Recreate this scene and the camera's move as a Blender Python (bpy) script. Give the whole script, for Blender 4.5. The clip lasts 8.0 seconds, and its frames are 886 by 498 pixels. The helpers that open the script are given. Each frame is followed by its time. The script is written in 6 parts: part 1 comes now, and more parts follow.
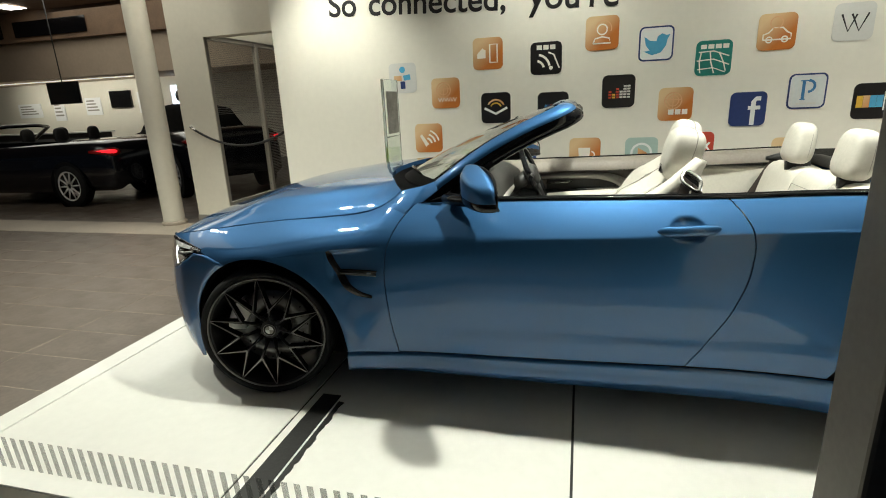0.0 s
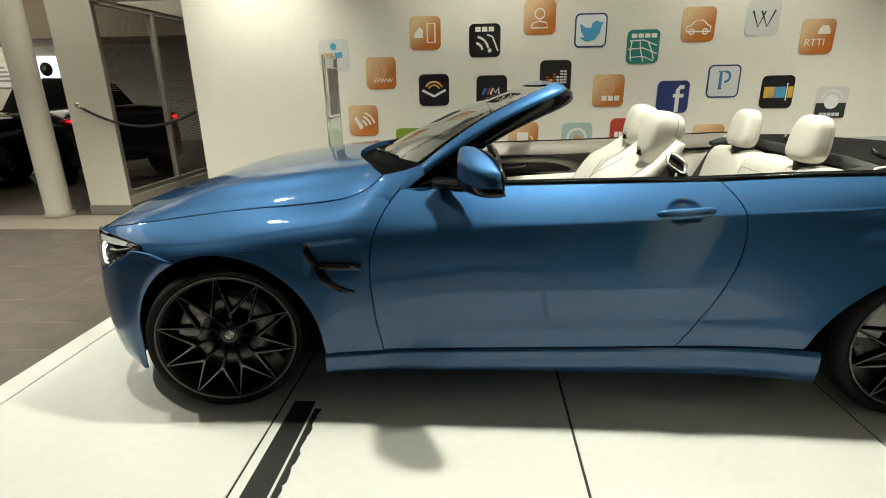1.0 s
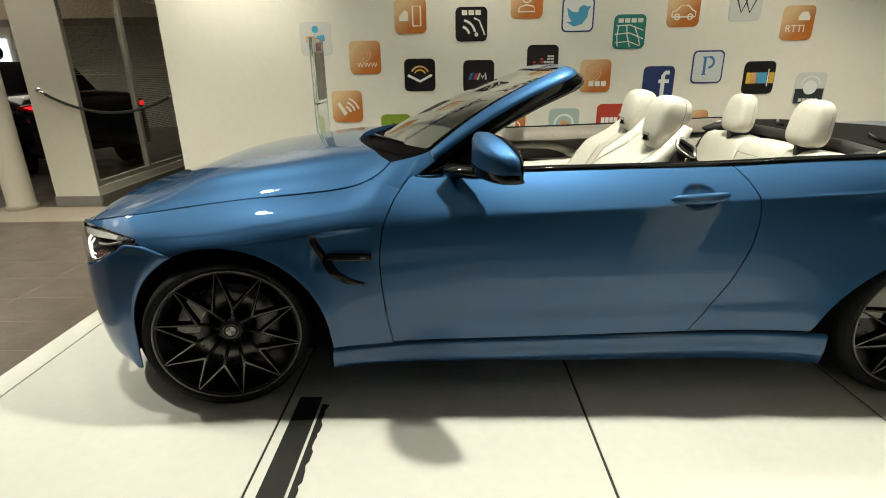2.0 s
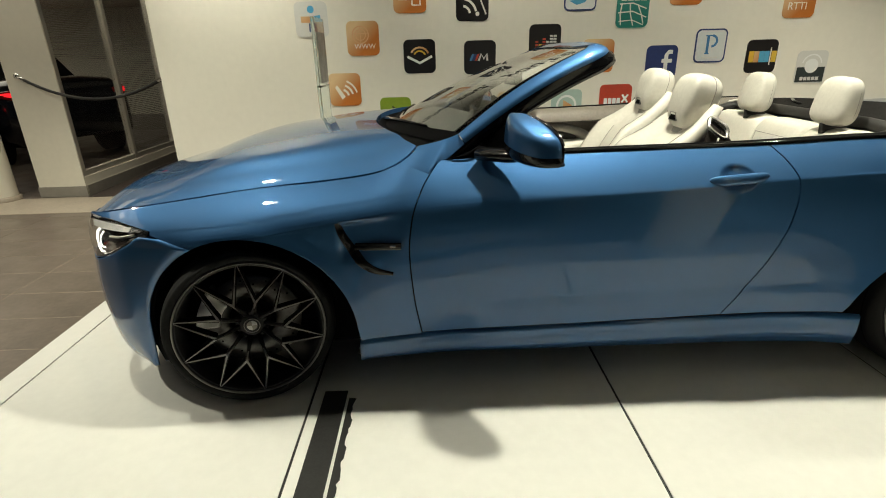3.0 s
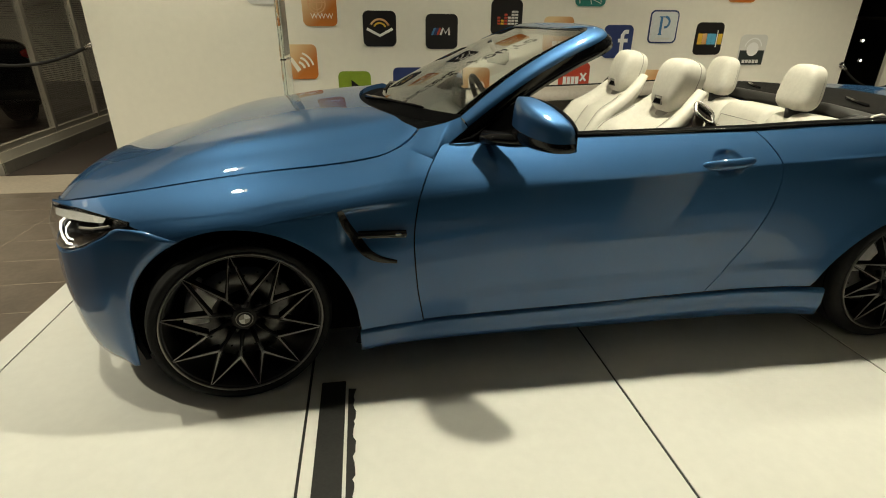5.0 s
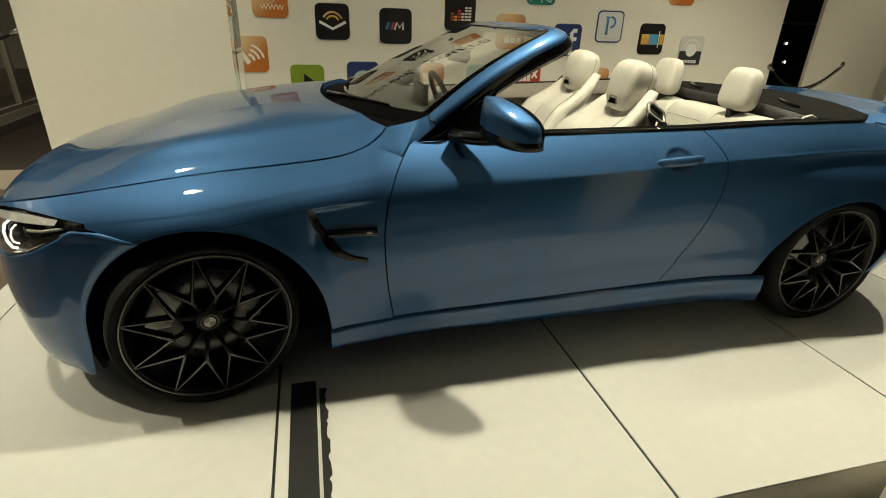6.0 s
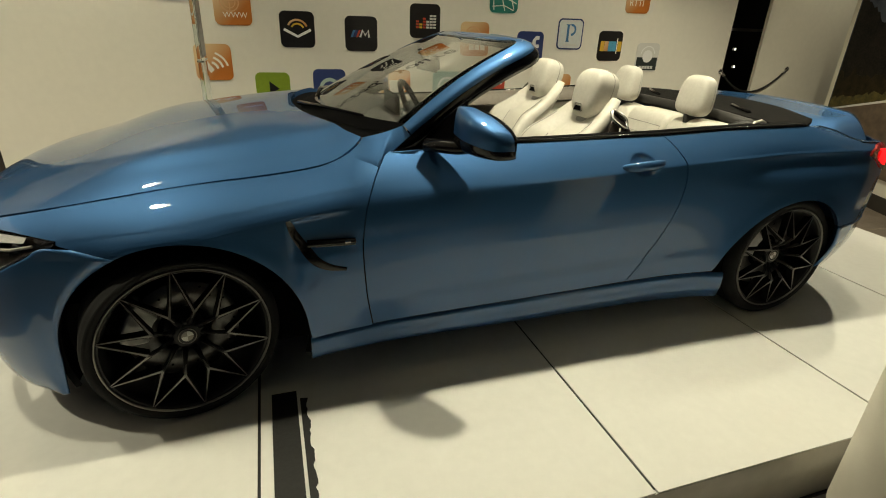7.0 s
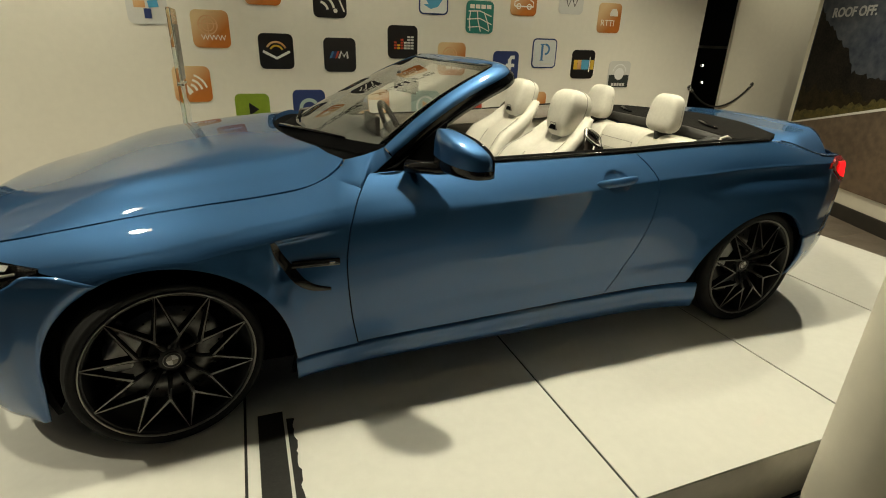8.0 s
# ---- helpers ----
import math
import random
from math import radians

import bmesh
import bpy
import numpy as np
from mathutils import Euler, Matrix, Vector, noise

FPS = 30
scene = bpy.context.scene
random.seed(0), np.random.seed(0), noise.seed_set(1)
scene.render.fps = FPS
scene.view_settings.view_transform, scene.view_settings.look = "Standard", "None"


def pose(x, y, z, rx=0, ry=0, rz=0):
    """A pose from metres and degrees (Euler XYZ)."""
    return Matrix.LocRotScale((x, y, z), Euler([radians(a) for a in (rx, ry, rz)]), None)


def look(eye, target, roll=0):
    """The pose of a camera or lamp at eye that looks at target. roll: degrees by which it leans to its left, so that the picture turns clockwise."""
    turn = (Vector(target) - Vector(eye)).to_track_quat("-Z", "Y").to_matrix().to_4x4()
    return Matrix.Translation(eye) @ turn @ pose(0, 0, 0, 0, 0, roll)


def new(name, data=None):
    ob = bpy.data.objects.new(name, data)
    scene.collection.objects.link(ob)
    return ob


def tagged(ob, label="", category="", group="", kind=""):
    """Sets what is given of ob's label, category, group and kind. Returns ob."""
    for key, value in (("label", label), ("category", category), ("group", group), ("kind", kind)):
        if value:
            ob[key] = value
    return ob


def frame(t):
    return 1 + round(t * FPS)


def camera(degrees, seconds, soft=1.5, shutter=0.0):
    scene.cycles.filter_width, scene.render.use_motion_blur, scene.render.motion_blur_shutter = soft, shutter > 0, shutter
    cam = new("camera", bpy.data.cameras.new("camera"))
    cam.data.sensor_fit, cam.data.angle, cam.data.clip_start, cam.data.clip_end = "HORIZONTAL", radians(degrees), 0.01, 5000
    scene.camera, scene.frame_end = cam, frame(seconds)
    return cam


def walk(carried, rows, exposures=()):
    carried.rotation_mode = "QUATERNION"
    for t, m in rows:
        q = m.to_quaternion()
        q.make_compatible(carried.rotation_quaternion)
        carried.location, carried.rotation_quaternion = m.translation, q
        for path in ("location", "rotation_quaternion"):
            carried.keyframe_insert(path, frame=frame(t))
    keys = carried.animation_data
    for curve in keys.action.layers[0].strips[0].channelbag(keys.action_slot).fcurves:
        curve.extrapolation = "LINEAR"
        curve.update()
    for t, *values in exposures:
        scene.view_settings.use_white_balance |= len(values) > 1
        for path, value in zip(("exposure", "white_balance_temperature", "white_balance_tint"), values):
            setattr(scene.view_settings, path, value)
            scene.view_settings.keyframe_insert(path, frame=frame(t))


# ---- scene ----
cam = camera(81.7, 8.0, 1.0)
PATH = [
    (0, (1.437, -2.87, 1.351), (0.931, -1.013, 0.805), -2.6),
    (0.5, (1.152, -2.806, 1.333), (0.921, -0.907, 0.75), -1.5),
    (1, (1.063, -2.788, 1.331), (0.924, -0.888, 0.722), -1.1),
    (1.5, (0.99, -2.77, 1.329), (0.913, -0.874, 0.696), -0.9),
    (3, (0.725, -2.669, 1.311), (0.756, -0.801, 0.597), -1.4),
    (3.5, (0.646, -2.641, 1.32), (0.71, -0.787, 0.572), -1.5),
    (4, (0.576, -2.622, 1.328), (0.691, -0.783, 0.552), -1.3),
    (5.5, (0.439, -2.596, 1.35), (0.809, -0.809, 0.531), 1.4),
    (6, (0.4, -2.6, 1.361), (0.865, -0.84, 0.534), 2.0),
    (6.5, (0.378, -2.609, 1.375), (0.907, -0.866, 0.548), 2.2),
    (7, (0.352, -2.621, 1.387), (0.943, -0.89, 0.577), 2.1),
    (7.5, (0.34, -2.638, 1.403), (0.97, -0.91, 0.617), 2.0),
    (8, (0.336, -2.655, 1.416), (1.001, -0.926, 0.661), 1.7),
]
walk(cam, [(t, look(eye, target, roll)) for t, eye, target, roll in PATH],
     [(0.0, 0.12, 5850, 5), (1.5, 0.07, 6100, 5), (3.5, -0.09, 6350, 5), (5.5, -0.32, 6800, 3), (8.0, -0.38, 6950, 3)])

# ---- world and lamps ----
world = bpy.data.worlds.new("night")
scene.world = world
world.use_nodes = True
world.node_tree.nodes["Background"].inputs["Color"].default_value = (0.35, 0.42, 0.55, 1)
world.node_tree.nodes["Background"].inputs["Strength"].default_value = 0.02


def spot(name, at, target, watts, size=0.12, cone=80, colour=(1.0, 0.93, 0.74), blend=0.8):
    d = bpy.data.lights.new(name, "SPOT")
    d.energy, d.shadow_soft_size, d.spot_size, d.spot_blend, d.color = watts, size, radians(cone), blend, colour
    ob = new(name, d)
    ob.matrix_world = look(at, target)
    return ob


def area(name, at, target, watts, sx, sy, colour=(1.0, 0.90, 0.72)):
    d = bpy.data.lights.new(name, "AREA")
    d.shape, d.size, d.size_y, d.energy, d.color = "RECTANGLE", sx, sy, watts, colour
    ob = new(name, d)
    ob.matrix_world = look(at, target)
    return ob


CEIL = 3.3
LAMPS = [(-3.10, 0.10), (-0.95, -0.42), (1.64, -0.52), (3.20, -0.50), (4.70, 0.20)]
for (lx, ly), watts in zip(LAMPS, (450, 150, 380, 115, 300)):
    spot("ceiling_spot", (lx, ly, CEIL - 0.16), (lx, ly - 0.05, 0), watts, 0.03 if lx > 4 else 0.06, 125)
WASH = [(-1.0, 1.35), (1.2, 1.35), (3.4, 1.35), (6.70, 0.95)]
for lx, ly in WASH:
    watts, cone, low = (180, 86, 1.05) if lx < 0 else ((84, 110, 1.2) if lx < 5 else (75, 95, 1.2))
    spot("wall_washer", (lx, ly, CEIL - 0.16), (lx, 2.24, low), watts, 0.08, cone, blend=1.0)

# ---- materials ----


def mat(name, colour, rough=0.5, metal=0.0, bump=0.0, bscale=60.0, vary=0.0, vscale=4.0, coat=0.0, spec=0.5, rvary=0.0, second=None):
    m = bpy.data.materials.new(name)
    m.use_nodes = True
    nt = m.node_tree
    b = nt.nodes["Principled BSDF"]
    b.inputs["Base Color"].default_value = (*colour, 1)
    b.inputs["Roughness"].default_value = rough
    b.inputs["Metallic"].default_value = metal
    b.inputs["Coat Weight"].default_value = coat
    b.inputs["Coat Roughness"].default_value = 0.03
    b.inputs["Specular IOR Level"].default_value = spec
    tc = nt.nodes.new("ShaderNodeTexCoord")
    if vary > 0:
        n1 = nt.nodes.new("ShaderNodeTexNoise")
        n1.inputs["Scale"].default_value, n1.inputs["Detail"].default_value = vscale, 6
        nt.links.new(tc.outputs["Object"], n1.inputs["Vector"])
        n2 = nt.nodes.new("ShaderNodeTexNoise")
        n2.inputs["Scale"].default_value, n2.inputs["Detail"].default_value = vscale * 11, 4
        nt.links.new(tc.outputs["Object"], n2.inputs["Vector"])
        ad = nt.nodes.new("ShaderNodeMath")
        ad.operation = "ADD"
        nt.links.new(n1.outputs["Fac"], ad.inputs[0])
        nt.links.new(n2.outputs["Fac"], ad.inputs[1])
        mr = nt.nodes.new("ShaderNodeMapRange")
        mr.inputs["From Min"].default_value, mr.inputs["From Max"].default_value = 0.7, 1.3
        nt.links.new(ad.outputs[0], mr.inputs["Value"])
        mx = nt.nodes.new("ShaderNodeMix")
        mx.data_type = "RGBA"
        c2 = second if second else tuple(max(0, c * (1 - vary)) for c in colour)
        mx.inputs[6].default_value = (*colour, 1)
        mx.inputs[7].default_value = (*c2, 1)
        nt.links.new(mr.outputs["Result"], mx.inputs[0])
        nt.links.new(mx.outputs[2], b.inputs["Base Color"])
        if rvary > 0:
            m2 = nt.nodes.new("ShaderNodeMapRange")
            m2.inputs["From Min"].default_value, m2.inputs["From Max"].default_value = 0.3, 0.7
            m2.inputs["To Min"].default_value, m2.inputs["To Max"].default_value = max(0.0, rough - rvary), rough + rvary
            nt.links.new(n1.outputs["Fac"], m2.inputs["Value"])
            nt.links.new(m2.outputs["Result"], b.inputs["Roughness"])
    if bump > 0:
        nb = nt.nodes.new("ShaderNodeTexNoise")
        nb.inputs["Scale"].default_value, nb.inputs["Detail"].default_value = bscale, 5
        nt.links.new(tc.outputs["Object"], nb.inputs["Vector"])
        bp = nt.nodes.new("ShaderNodeBump")
        bp.inputs["Strength"].default_value, bp.inputs["Distance"].default_value = bump, 0.002
        nt.links.new(nb.outputs["Fac"], bp.inputs["Height"])
        nt.links.new(bp.outputs["Normal"], b.inputs["Normal"])
    return m


def glow(name, colour, strength):
    m = bpy.data.materials.new(name)
    m.use_nodes = True
    b = m.node_tree.nodes["Principled BSDF"]
    b.inputs["Base Color"].default_value = (*colour, 1)
    b.inputs["Emission Color"].default_value = (*colour, 1)
    b.inputs["Emission Strength"].default_value = strength
    return m


def glass(name, colour=(1, 1, 1), rough=0.0, ior=1.45):
    m = bpy.data.materials.new(name)
    m.use_nodes = True
    b = m.node_tree.nodes["Principled BSDF"]
    b.inputs["Base Color"].default_value = (*colour, 1)
    b.inputs["Roughness"].default_value = rough
    b.inputs["IOR"].default_value = ior
    b.inputs["Transmission Weight"].default_value = 1.0
    return m


M_PAINT = mat("blue_paint", (0.046, 0.130, 0.280), 0.50, 0.60, 0.0, coat=1.0, vary=0.10, vscale=900)
M_PAINT.node_tree.nodes["Principled BSDF"].inputs["Coat IOR"].default_value = 1.48
M_PAINT.node_tree.nodes["Principled BSDF"].inputs["Coat Tint"].default_value = (0.80, 0.87, 0.95, 1)
M_PAINT.node_tree.nodes["Principled BSDF"].inputs["Specular Tint"].default_value = (0.45, 0.50, 0.55, 1)
M_PAINT.node_tree.nodes["Principled BSDF"].inputs["Coat Roughness"].default_value = 0.012
M_BLACK = mat("gloss_black", (0.008, 0.008, 0.009), 0.08, spec=0.35)
M_PLAST = mat("black_plastic", (0.012, 0.012, 0.013), 0.55, bump=0.3, bscale=400, vary=0.3, vscale=20)
M_GAP = mat("dark_cavity", (0.007, 0.007, 0.0075), 0.9, spec=0.1)
M_TYRE = mat("tyre_rubber", (0.014, 0.014, 0.0145), 0.8, spec=0.25, bump=0.3, bscale=300, vary=0.4, vscale=14)
M_RIMF = mat("machined_rim", (0.22, 0.212, 0.20), 0.35, 0.8, vary=0.2, vscale=40)
M_RIMD = mat("dark_rim", (0.013, 0.013, 0.0135), 0.4, spec=0.3)
M_RIMG = mat("satin_dark_alloy", (0.03, 0.029, 0.028), 0.42, 0.6, vary=0.2, vscale=40)
M_DISC = mat("brake_disc", (0.15, 0.148, 0.145), 0.34, 0.9, vary=0.4, vscale=60)
M_CALI = mat("caliper_grey", (0.72, 0.71, 0.69), 0.45, 0.0, vary=0.2, vscale=30)
M_CHROME = mat("chrome", (0.75, 0.75, 0.76), 0.12, 1.0)
M_LEATH = mat("cream_leather", (0.64, 0.615, 0.555), 0.52, bump=0.35, bscale=260, vary=0.12, vscale=6)
M_LEATD = mat("leather_shadow_trim", (0.30, 0.285, 0.26), 0.6, bump=0.3, bscale=260, vary=0.2, vscale=8)
M_LEATG = mat("grey_leather", (0.36, 0.345, 0.32), 0.5, bump=0.3, bscale=260, vary=0.2, vscale=8)
M_SILV = mat("satin_silver", (0.40, 0.39, 0.375), 0.26, 0.9, vary=0.1, vscale=30)
M_BELT = mat("belt_webbing", (0.045, 0.032, 0.026), 0.75, bump=0.6, bscale=600, vary=0.3, vscale=40)
M_DASH = mat("dark_trim", (0.022, 0.021, 0.020), 0.6, bump=0.4, bscale=300, vary=0.3, vscale=9)
M_DOORC = mat("taupe_door_card", (0.170, 0.148, 0.125), 0.5, bump=0.3, bscale=260, vary=0.25, vscale=6)
M_SOFT = mat("deck_fabric", (0.013, 0.012, 0.0115), 0.95, spec=0.08, bump=0.5, bscale=500, vary=0.4, vscale=12)
M_WSCR = glass("windscreen_glass", (0.93, 0.97, 0.95))
M_LAMPG = glass("lamp_glass")
M_ACRYL = glass("acrylic", (0.90, 0.98, 0.95), 0.0, 1.49)
M_RED = glow("red_lamp", (1.0, 0.012, 0.018), 1.6)
M_REDD = mat("red_lens", (0.30, 0.008, 0.008), 0.15, coat=1.0)
M_LED = glow("white_led", (1.0, 0.96, 0.88), 1.9)
M_PLAT = mat("platform_white", (0.80, 0.79, 0.75), 0.03, vary=0.06, vscale=2.0, rvary=0.015)
M_JOINT = mat("joint_black", (0.02, 0.02, 0.02), 0.5)
M_RUBB = mat("rubber_mat", (0.016, 0.016, 0.015), 0.5, vary=0.5, vscale=9, bump=0.4, bscale=80)
M_WALL = mat("wall_paint", (0.80, 0.765, 0.68), 0.75, bump=0.15, bscale=220, vary=0.05, vscale=1.5)
M_CREAM = mat("cream_paint", (0.74, 0.70, 0.60), 0.7, bump=0.15, bscale=220, vary=0.06, vscale=1.5)
M_TILE = mat("floor_tile", (0.145, 0.116, 0.094), 0.36, vary=0.35, vscale=3.0, rvary=0.08, bump=0.15, bscale=90)
M_TILEL = mat("threshold_tile", (0.42, 0.36, 0.29), 0.4, vary=0.25, vscale=3.0)
M_GROUT = mat("grout", (0.30, 0.25, 0.20), 0.8)
M_MAT = mat("entrance_mat", (0.035, 0.024, 0.018), 0.95, bump=0.8, bscale=300, vary=0.4, vscale=30)
M_CEILM = mat("ceiling_paint", (0.70, 0.66, 0.58), 0.85, vary=0.05, vscale=2)
M_SOFFIT = mat("brown_soffit", (0.24, 0.15, 0.09), 0.6, vary=0.3, vscale=3)
M_ALU = mat("satin_aluminium", (0.46, 0.43, 0.37), 0.42, 0.25, vary=0.15, vscale=20)
M_GREY = mat("grey_frame", (0.30, 0.28, 0.25), 0.5, 0.2, vary=0.15, vscale=15)
M_DARKP = mat("dark_car_paint", (0.006, 0.007, 0.012), 0.2, 0.2, coat=1.0)
M_ROPE = mat("barrier_rope", (0.012, 0.011, 0.011), 0.7, bump=0.6, bscale=300)
M_MATT = mat("matt_black", (0.003, 0.003, 0.0035), 0.6, spec=0.02, vary=0.3, vscale=30)
M_FASCIA = mat("fascia_grey", (0.60, 0.57, 0.50), 0.16, vary=0.12, vscale=1.5, rvary=0.05)
M_SCREEN = mat("black_screen", (0.004, 0.004, 0.005), 0.1, coat=0.5)
M_BLIND = mat("blind_slat", (0.24, 0.21, 0.18), 0.6, vary=0.1, vscale=8)
# near black: puts the darkness of unlit spaces into the colour
M_UNLIT = mat("outside_dark", (0.02, 0.02, 0.022), 0.8, vary=0.3, vscale=1)
M_PANE = glass("window_pane", (0.97, 0.98, 0.97))

# ---- mesh helpers ----


def part(name, bm, material, parent=None, label="", smooth=True, bevel=0.0):
    me = bpy.data.meshes.new(name)
    bmesh.ops.recalc_face_normals(bm, faces=bm.faces)
    for f in bm.faces:
        f.smooth = smooth
    bm.to_mesh(me)
    bm.free()
    me.materials.append(material)
    ob = new(name, me)
    if parent is not None:
        ob.parent = parent
    if bevel > 0:
        md = ob.modifiers.new("bevel", "BEVEL")
        md.width, md.segments, md.limit_method, md.angle_limit = bevel, 2, "ANGLE", radians(40)
    if label:
        ob["label"] = label
    return ob


def thing(name, label, category, at=(0, 0, 0), group="", kind=""):
    ob = new(name)
    ob.empty_display_size = 0.1
    ob.location = at
    return tagged(ob, label, category, group, kind)


def box(x0, x1, y0, y1, z0, z1, bm=None):
    bm = bm or bmesh.new()
    v = [bm.verts.new((x, y, z)) for x in (x0, x1) for y in (y0, y1) for z in (z0, z1)]
    for f in ((0, 1, 3, 2), (4, 6, 7, 5), (0, 4, 5, 1), (2, 3, 7, 6), (0, 2, 6, 4), (1, 5, 7, 3)):
        bm.faces.new([v[i] for i in f])
    return bm


def sheet(rows, bm=None, close=False, thick=0.0):
    """A skin over rows of points; thick: depth along the normals, inwards."""
    bm = bm or bmesh.new()
    g = [[bm.verts.new(p) for p in r] for r in rows]
    n = len(g[0])
    for i in range(len(g) - 1):
        for j in range(n if close else n - 1):
            q = (g[i][j], g[i][(j + 1) % n], g[i + 1][(j + 1) % n], g[i + 1][j])
            if len({tuple(v.co) for v in q}) == 4:
                bm.faces.new(q)
            else:
                u = []
                for v in q:
                    if tuple(v.co) not in [tuple(w.co) for w in u]:
                        u.append(v)
                if len(u) == 3:
                    bm.faces.new(u)
    return bm


def tube(points, radius, sides=10, bm=None, closed=False, flat=1.0):
    """A round bar along points; radius: one number or one for each point."""
    bm = bm or bmesh.new()
    pts = [Vector(p) for p in points]
    n = len(pts)
    rad = radius if hasattr(radius, "__len__") else [radius] * n
    rings = []
    up = Vector((0, 0, 1))
    for i, p in enumerate(pts):
        a = pts[i - 1] if (i > 0 or closed) else p
        b = pts[(i + 1) % n] if (i < n - 1 or closed) else p
        d = (b - a).normalized()
        s = d.cross(up)
        if s.length < 1e-3:
            s = d.cross(Vector((0, 1, 0)))
        s.normalize()
        w = s.cross(d)
        rings.append([bm.verts.new(p + rad[i] * (math.cos(t) * s + flat * math.sin(t) * w)) for t in [2 * math.pi * k / sides for k in range(sides)]])
    m = n if closed else n - 1
    for i in range(m):
        r, q = rings[i], rings[(i + 1) % n]
        for k in range(sides):
            bm.faces.new((r[k], r[(k + 1) % sides], q[(k + 1) % sides], q[k]))
    if not closed:
        bm.faces.new(rings[0])
        bm.faces.new(rings[-1][::-1])
    return bm


def lathe(profile, sides=48, bm=None, axis="y", centre=(0, 0, 0)):
    """Turns a profile of (radius, depth) round an axis."""
    bm = bm or bmesh.new()
    rings = []
    for r, d in profile:
        ring = []
        for k in range(sides):
            a = 2 * math.pi * k / sides
            if axis == "y":
                p = (r * math.cos(a), d, r * math.sin(a))
            elif axis == "z":
                p = (r * math.cos(a), r * math.sin(a), d)
            else:
                p = (d, r * math.cos(a), r * math.sin(a))
            ring.append(bm.verts.new(Vector(p) + Vector(centre)))
        rings.append(ring)
    for a, b in zip(rings, rings[1:]):
        for k in range(sides):
            bm.faces.new((a[k], a[(k + 1) % sides], b[(k + 1) % sides], b[k]))
    return bm


def prism(outline, y0, y1, bm=None, plane="xz"):
    """A flat outline of (a, b) pushed from y0 to y1."""
    bm = bm or bmesh.new()
    def p(a, b, d):
        return (a, d, b) if plane == "xz" else ((a, b, d) if plane == "xy" else (d, a, b))
    f = [bm.verts.new(p(a, b, y0)) for a, b in outline]
    k = [bm.verts.new(p(a, b, y1)) for a, b in outline]
    bm.faces.new(f)
    bm.faces.new(k[::-1])
    n = len(f)
    for i in range(n):
        bm.faces.new((f[i], k[i], k[(i + 1) % n], f[(i + 1) % n]))
    return bm


def cushion(outline, depth, bm=None, rings=5, crown=0.35):
    """A padded slab: outline of (y, z) at x=0, pushed to x=depth, with rounded rims on both sides."""
    bm = bm or bmesh.new()
    cy = sum(p[0] for p in outline) / len(outline)
    cz = sum(p[1] for p in outline) / len(outline)
    rows = []
    for k in range(2 * rings + 1):
        a = math.pi * k / (2 * rings)
        s = 1 - crown * (1 - math.sin(a) ** 0.6)
        rows.append([(depth * (0.5 - 0.5 * math.cos(a)), cy + (y - cy) * s, cz + (z - cz) * s) for y, z in outline])
    sheet(rows, bm, close=True)
    bm.faces.ensure_lookup_table()
    n = len(outline)
    vs = list(bm.verts)[-(2 * rings + 1) * n:]
    bm.faces.new(vs[:n])
    bm.faces.new(vs[-n:])
    return bm


def spline(xs, ys):
    """A smooth curve through the knots, level with the trend at its ends."""
    xs, ys = list(xs), list(ys)
    n = len(xs)
    h = [xs[i + 1] - xs[i] for i in range(n - 1)]
    d = [(ys[i + 1] - ys[i]) / h[i] for i in range(n - 1)]
    m = [d[0]]
    for i in range(1, n - 1):
        if d[i - 1] * d[i] <= 0:
            m.append(0.0)
        else:
            w1, w2 = 2 * h[i] + h[i - 1], h[i] + 2 * h[i - 1]
            m.append((w1 + w2) / (w1 / d[i - 1] + w2 / d[i]))
    m.append(d[-1])

    def f(x):
        if x <= xs[0]:
            return ys[0] + m[0] * (x - xs[0])
        if x >= xs[-1]:
            return ys[-1] + m[-1] * (x - xs[-1])
        i = max(k for k in range(n - 1) if xs[k] <= x)
        t = (x - xs[i]) / h[i]
        return ((2 * t**3 - 3 * t**2 + 1) * ys[i] + (t**3 - 2 * t**2 + t) * h[i] * m[i]
                + (-2 * t**3 + 3 * t**2) * ys[i + 1] + (t**3 - t**2) * h[i] * m[i + 1])
    return f


def curve(xs, ys):
    """A curve through the knots with no breaks in its bend, for surfaces that mirror light."""
    n = len(xs)
    h = np.diff(np.array(xs, float))
    y = np.array(ys, float)
    A, r = np.eye(n), np.zeros(n)
    for i in range(1, n - 1):
        A[i, i - 1], A[i, i], A[i, i + 1] = h[i - 1], 2 * (h[i - 1] + h[i]), h[i]
        r[i] = 6 * ((y[i + 1] - y[i]) / h[i] - (y[i] - y[i - 1]) / h[i - 1])
    m = np.linalg.solve(A, r).tolist()
    xs, ys, h = list(xs), list(ys), h.tolist()

    def f(x):
        x = min(max(x, xs[0]), xs[-1])
        i = max(0, min(n - 2, sum(1 for k in xs if k <= x) - 1))
        a, b = xs[i + 1] - x, x - xs[i]
        return m[i] * a**3 / (6 * h[i]) + m[i + 1] * b**3 / (6 * h[i]) + (ys[i] / h[i] - m[i] * h[i] / 6) * a + (ys[i + 1] / h[i] - m[i + 1] * h[i] / 6) * b
    return f


def lerp(a, b, t):
    return a + (b - a) * t


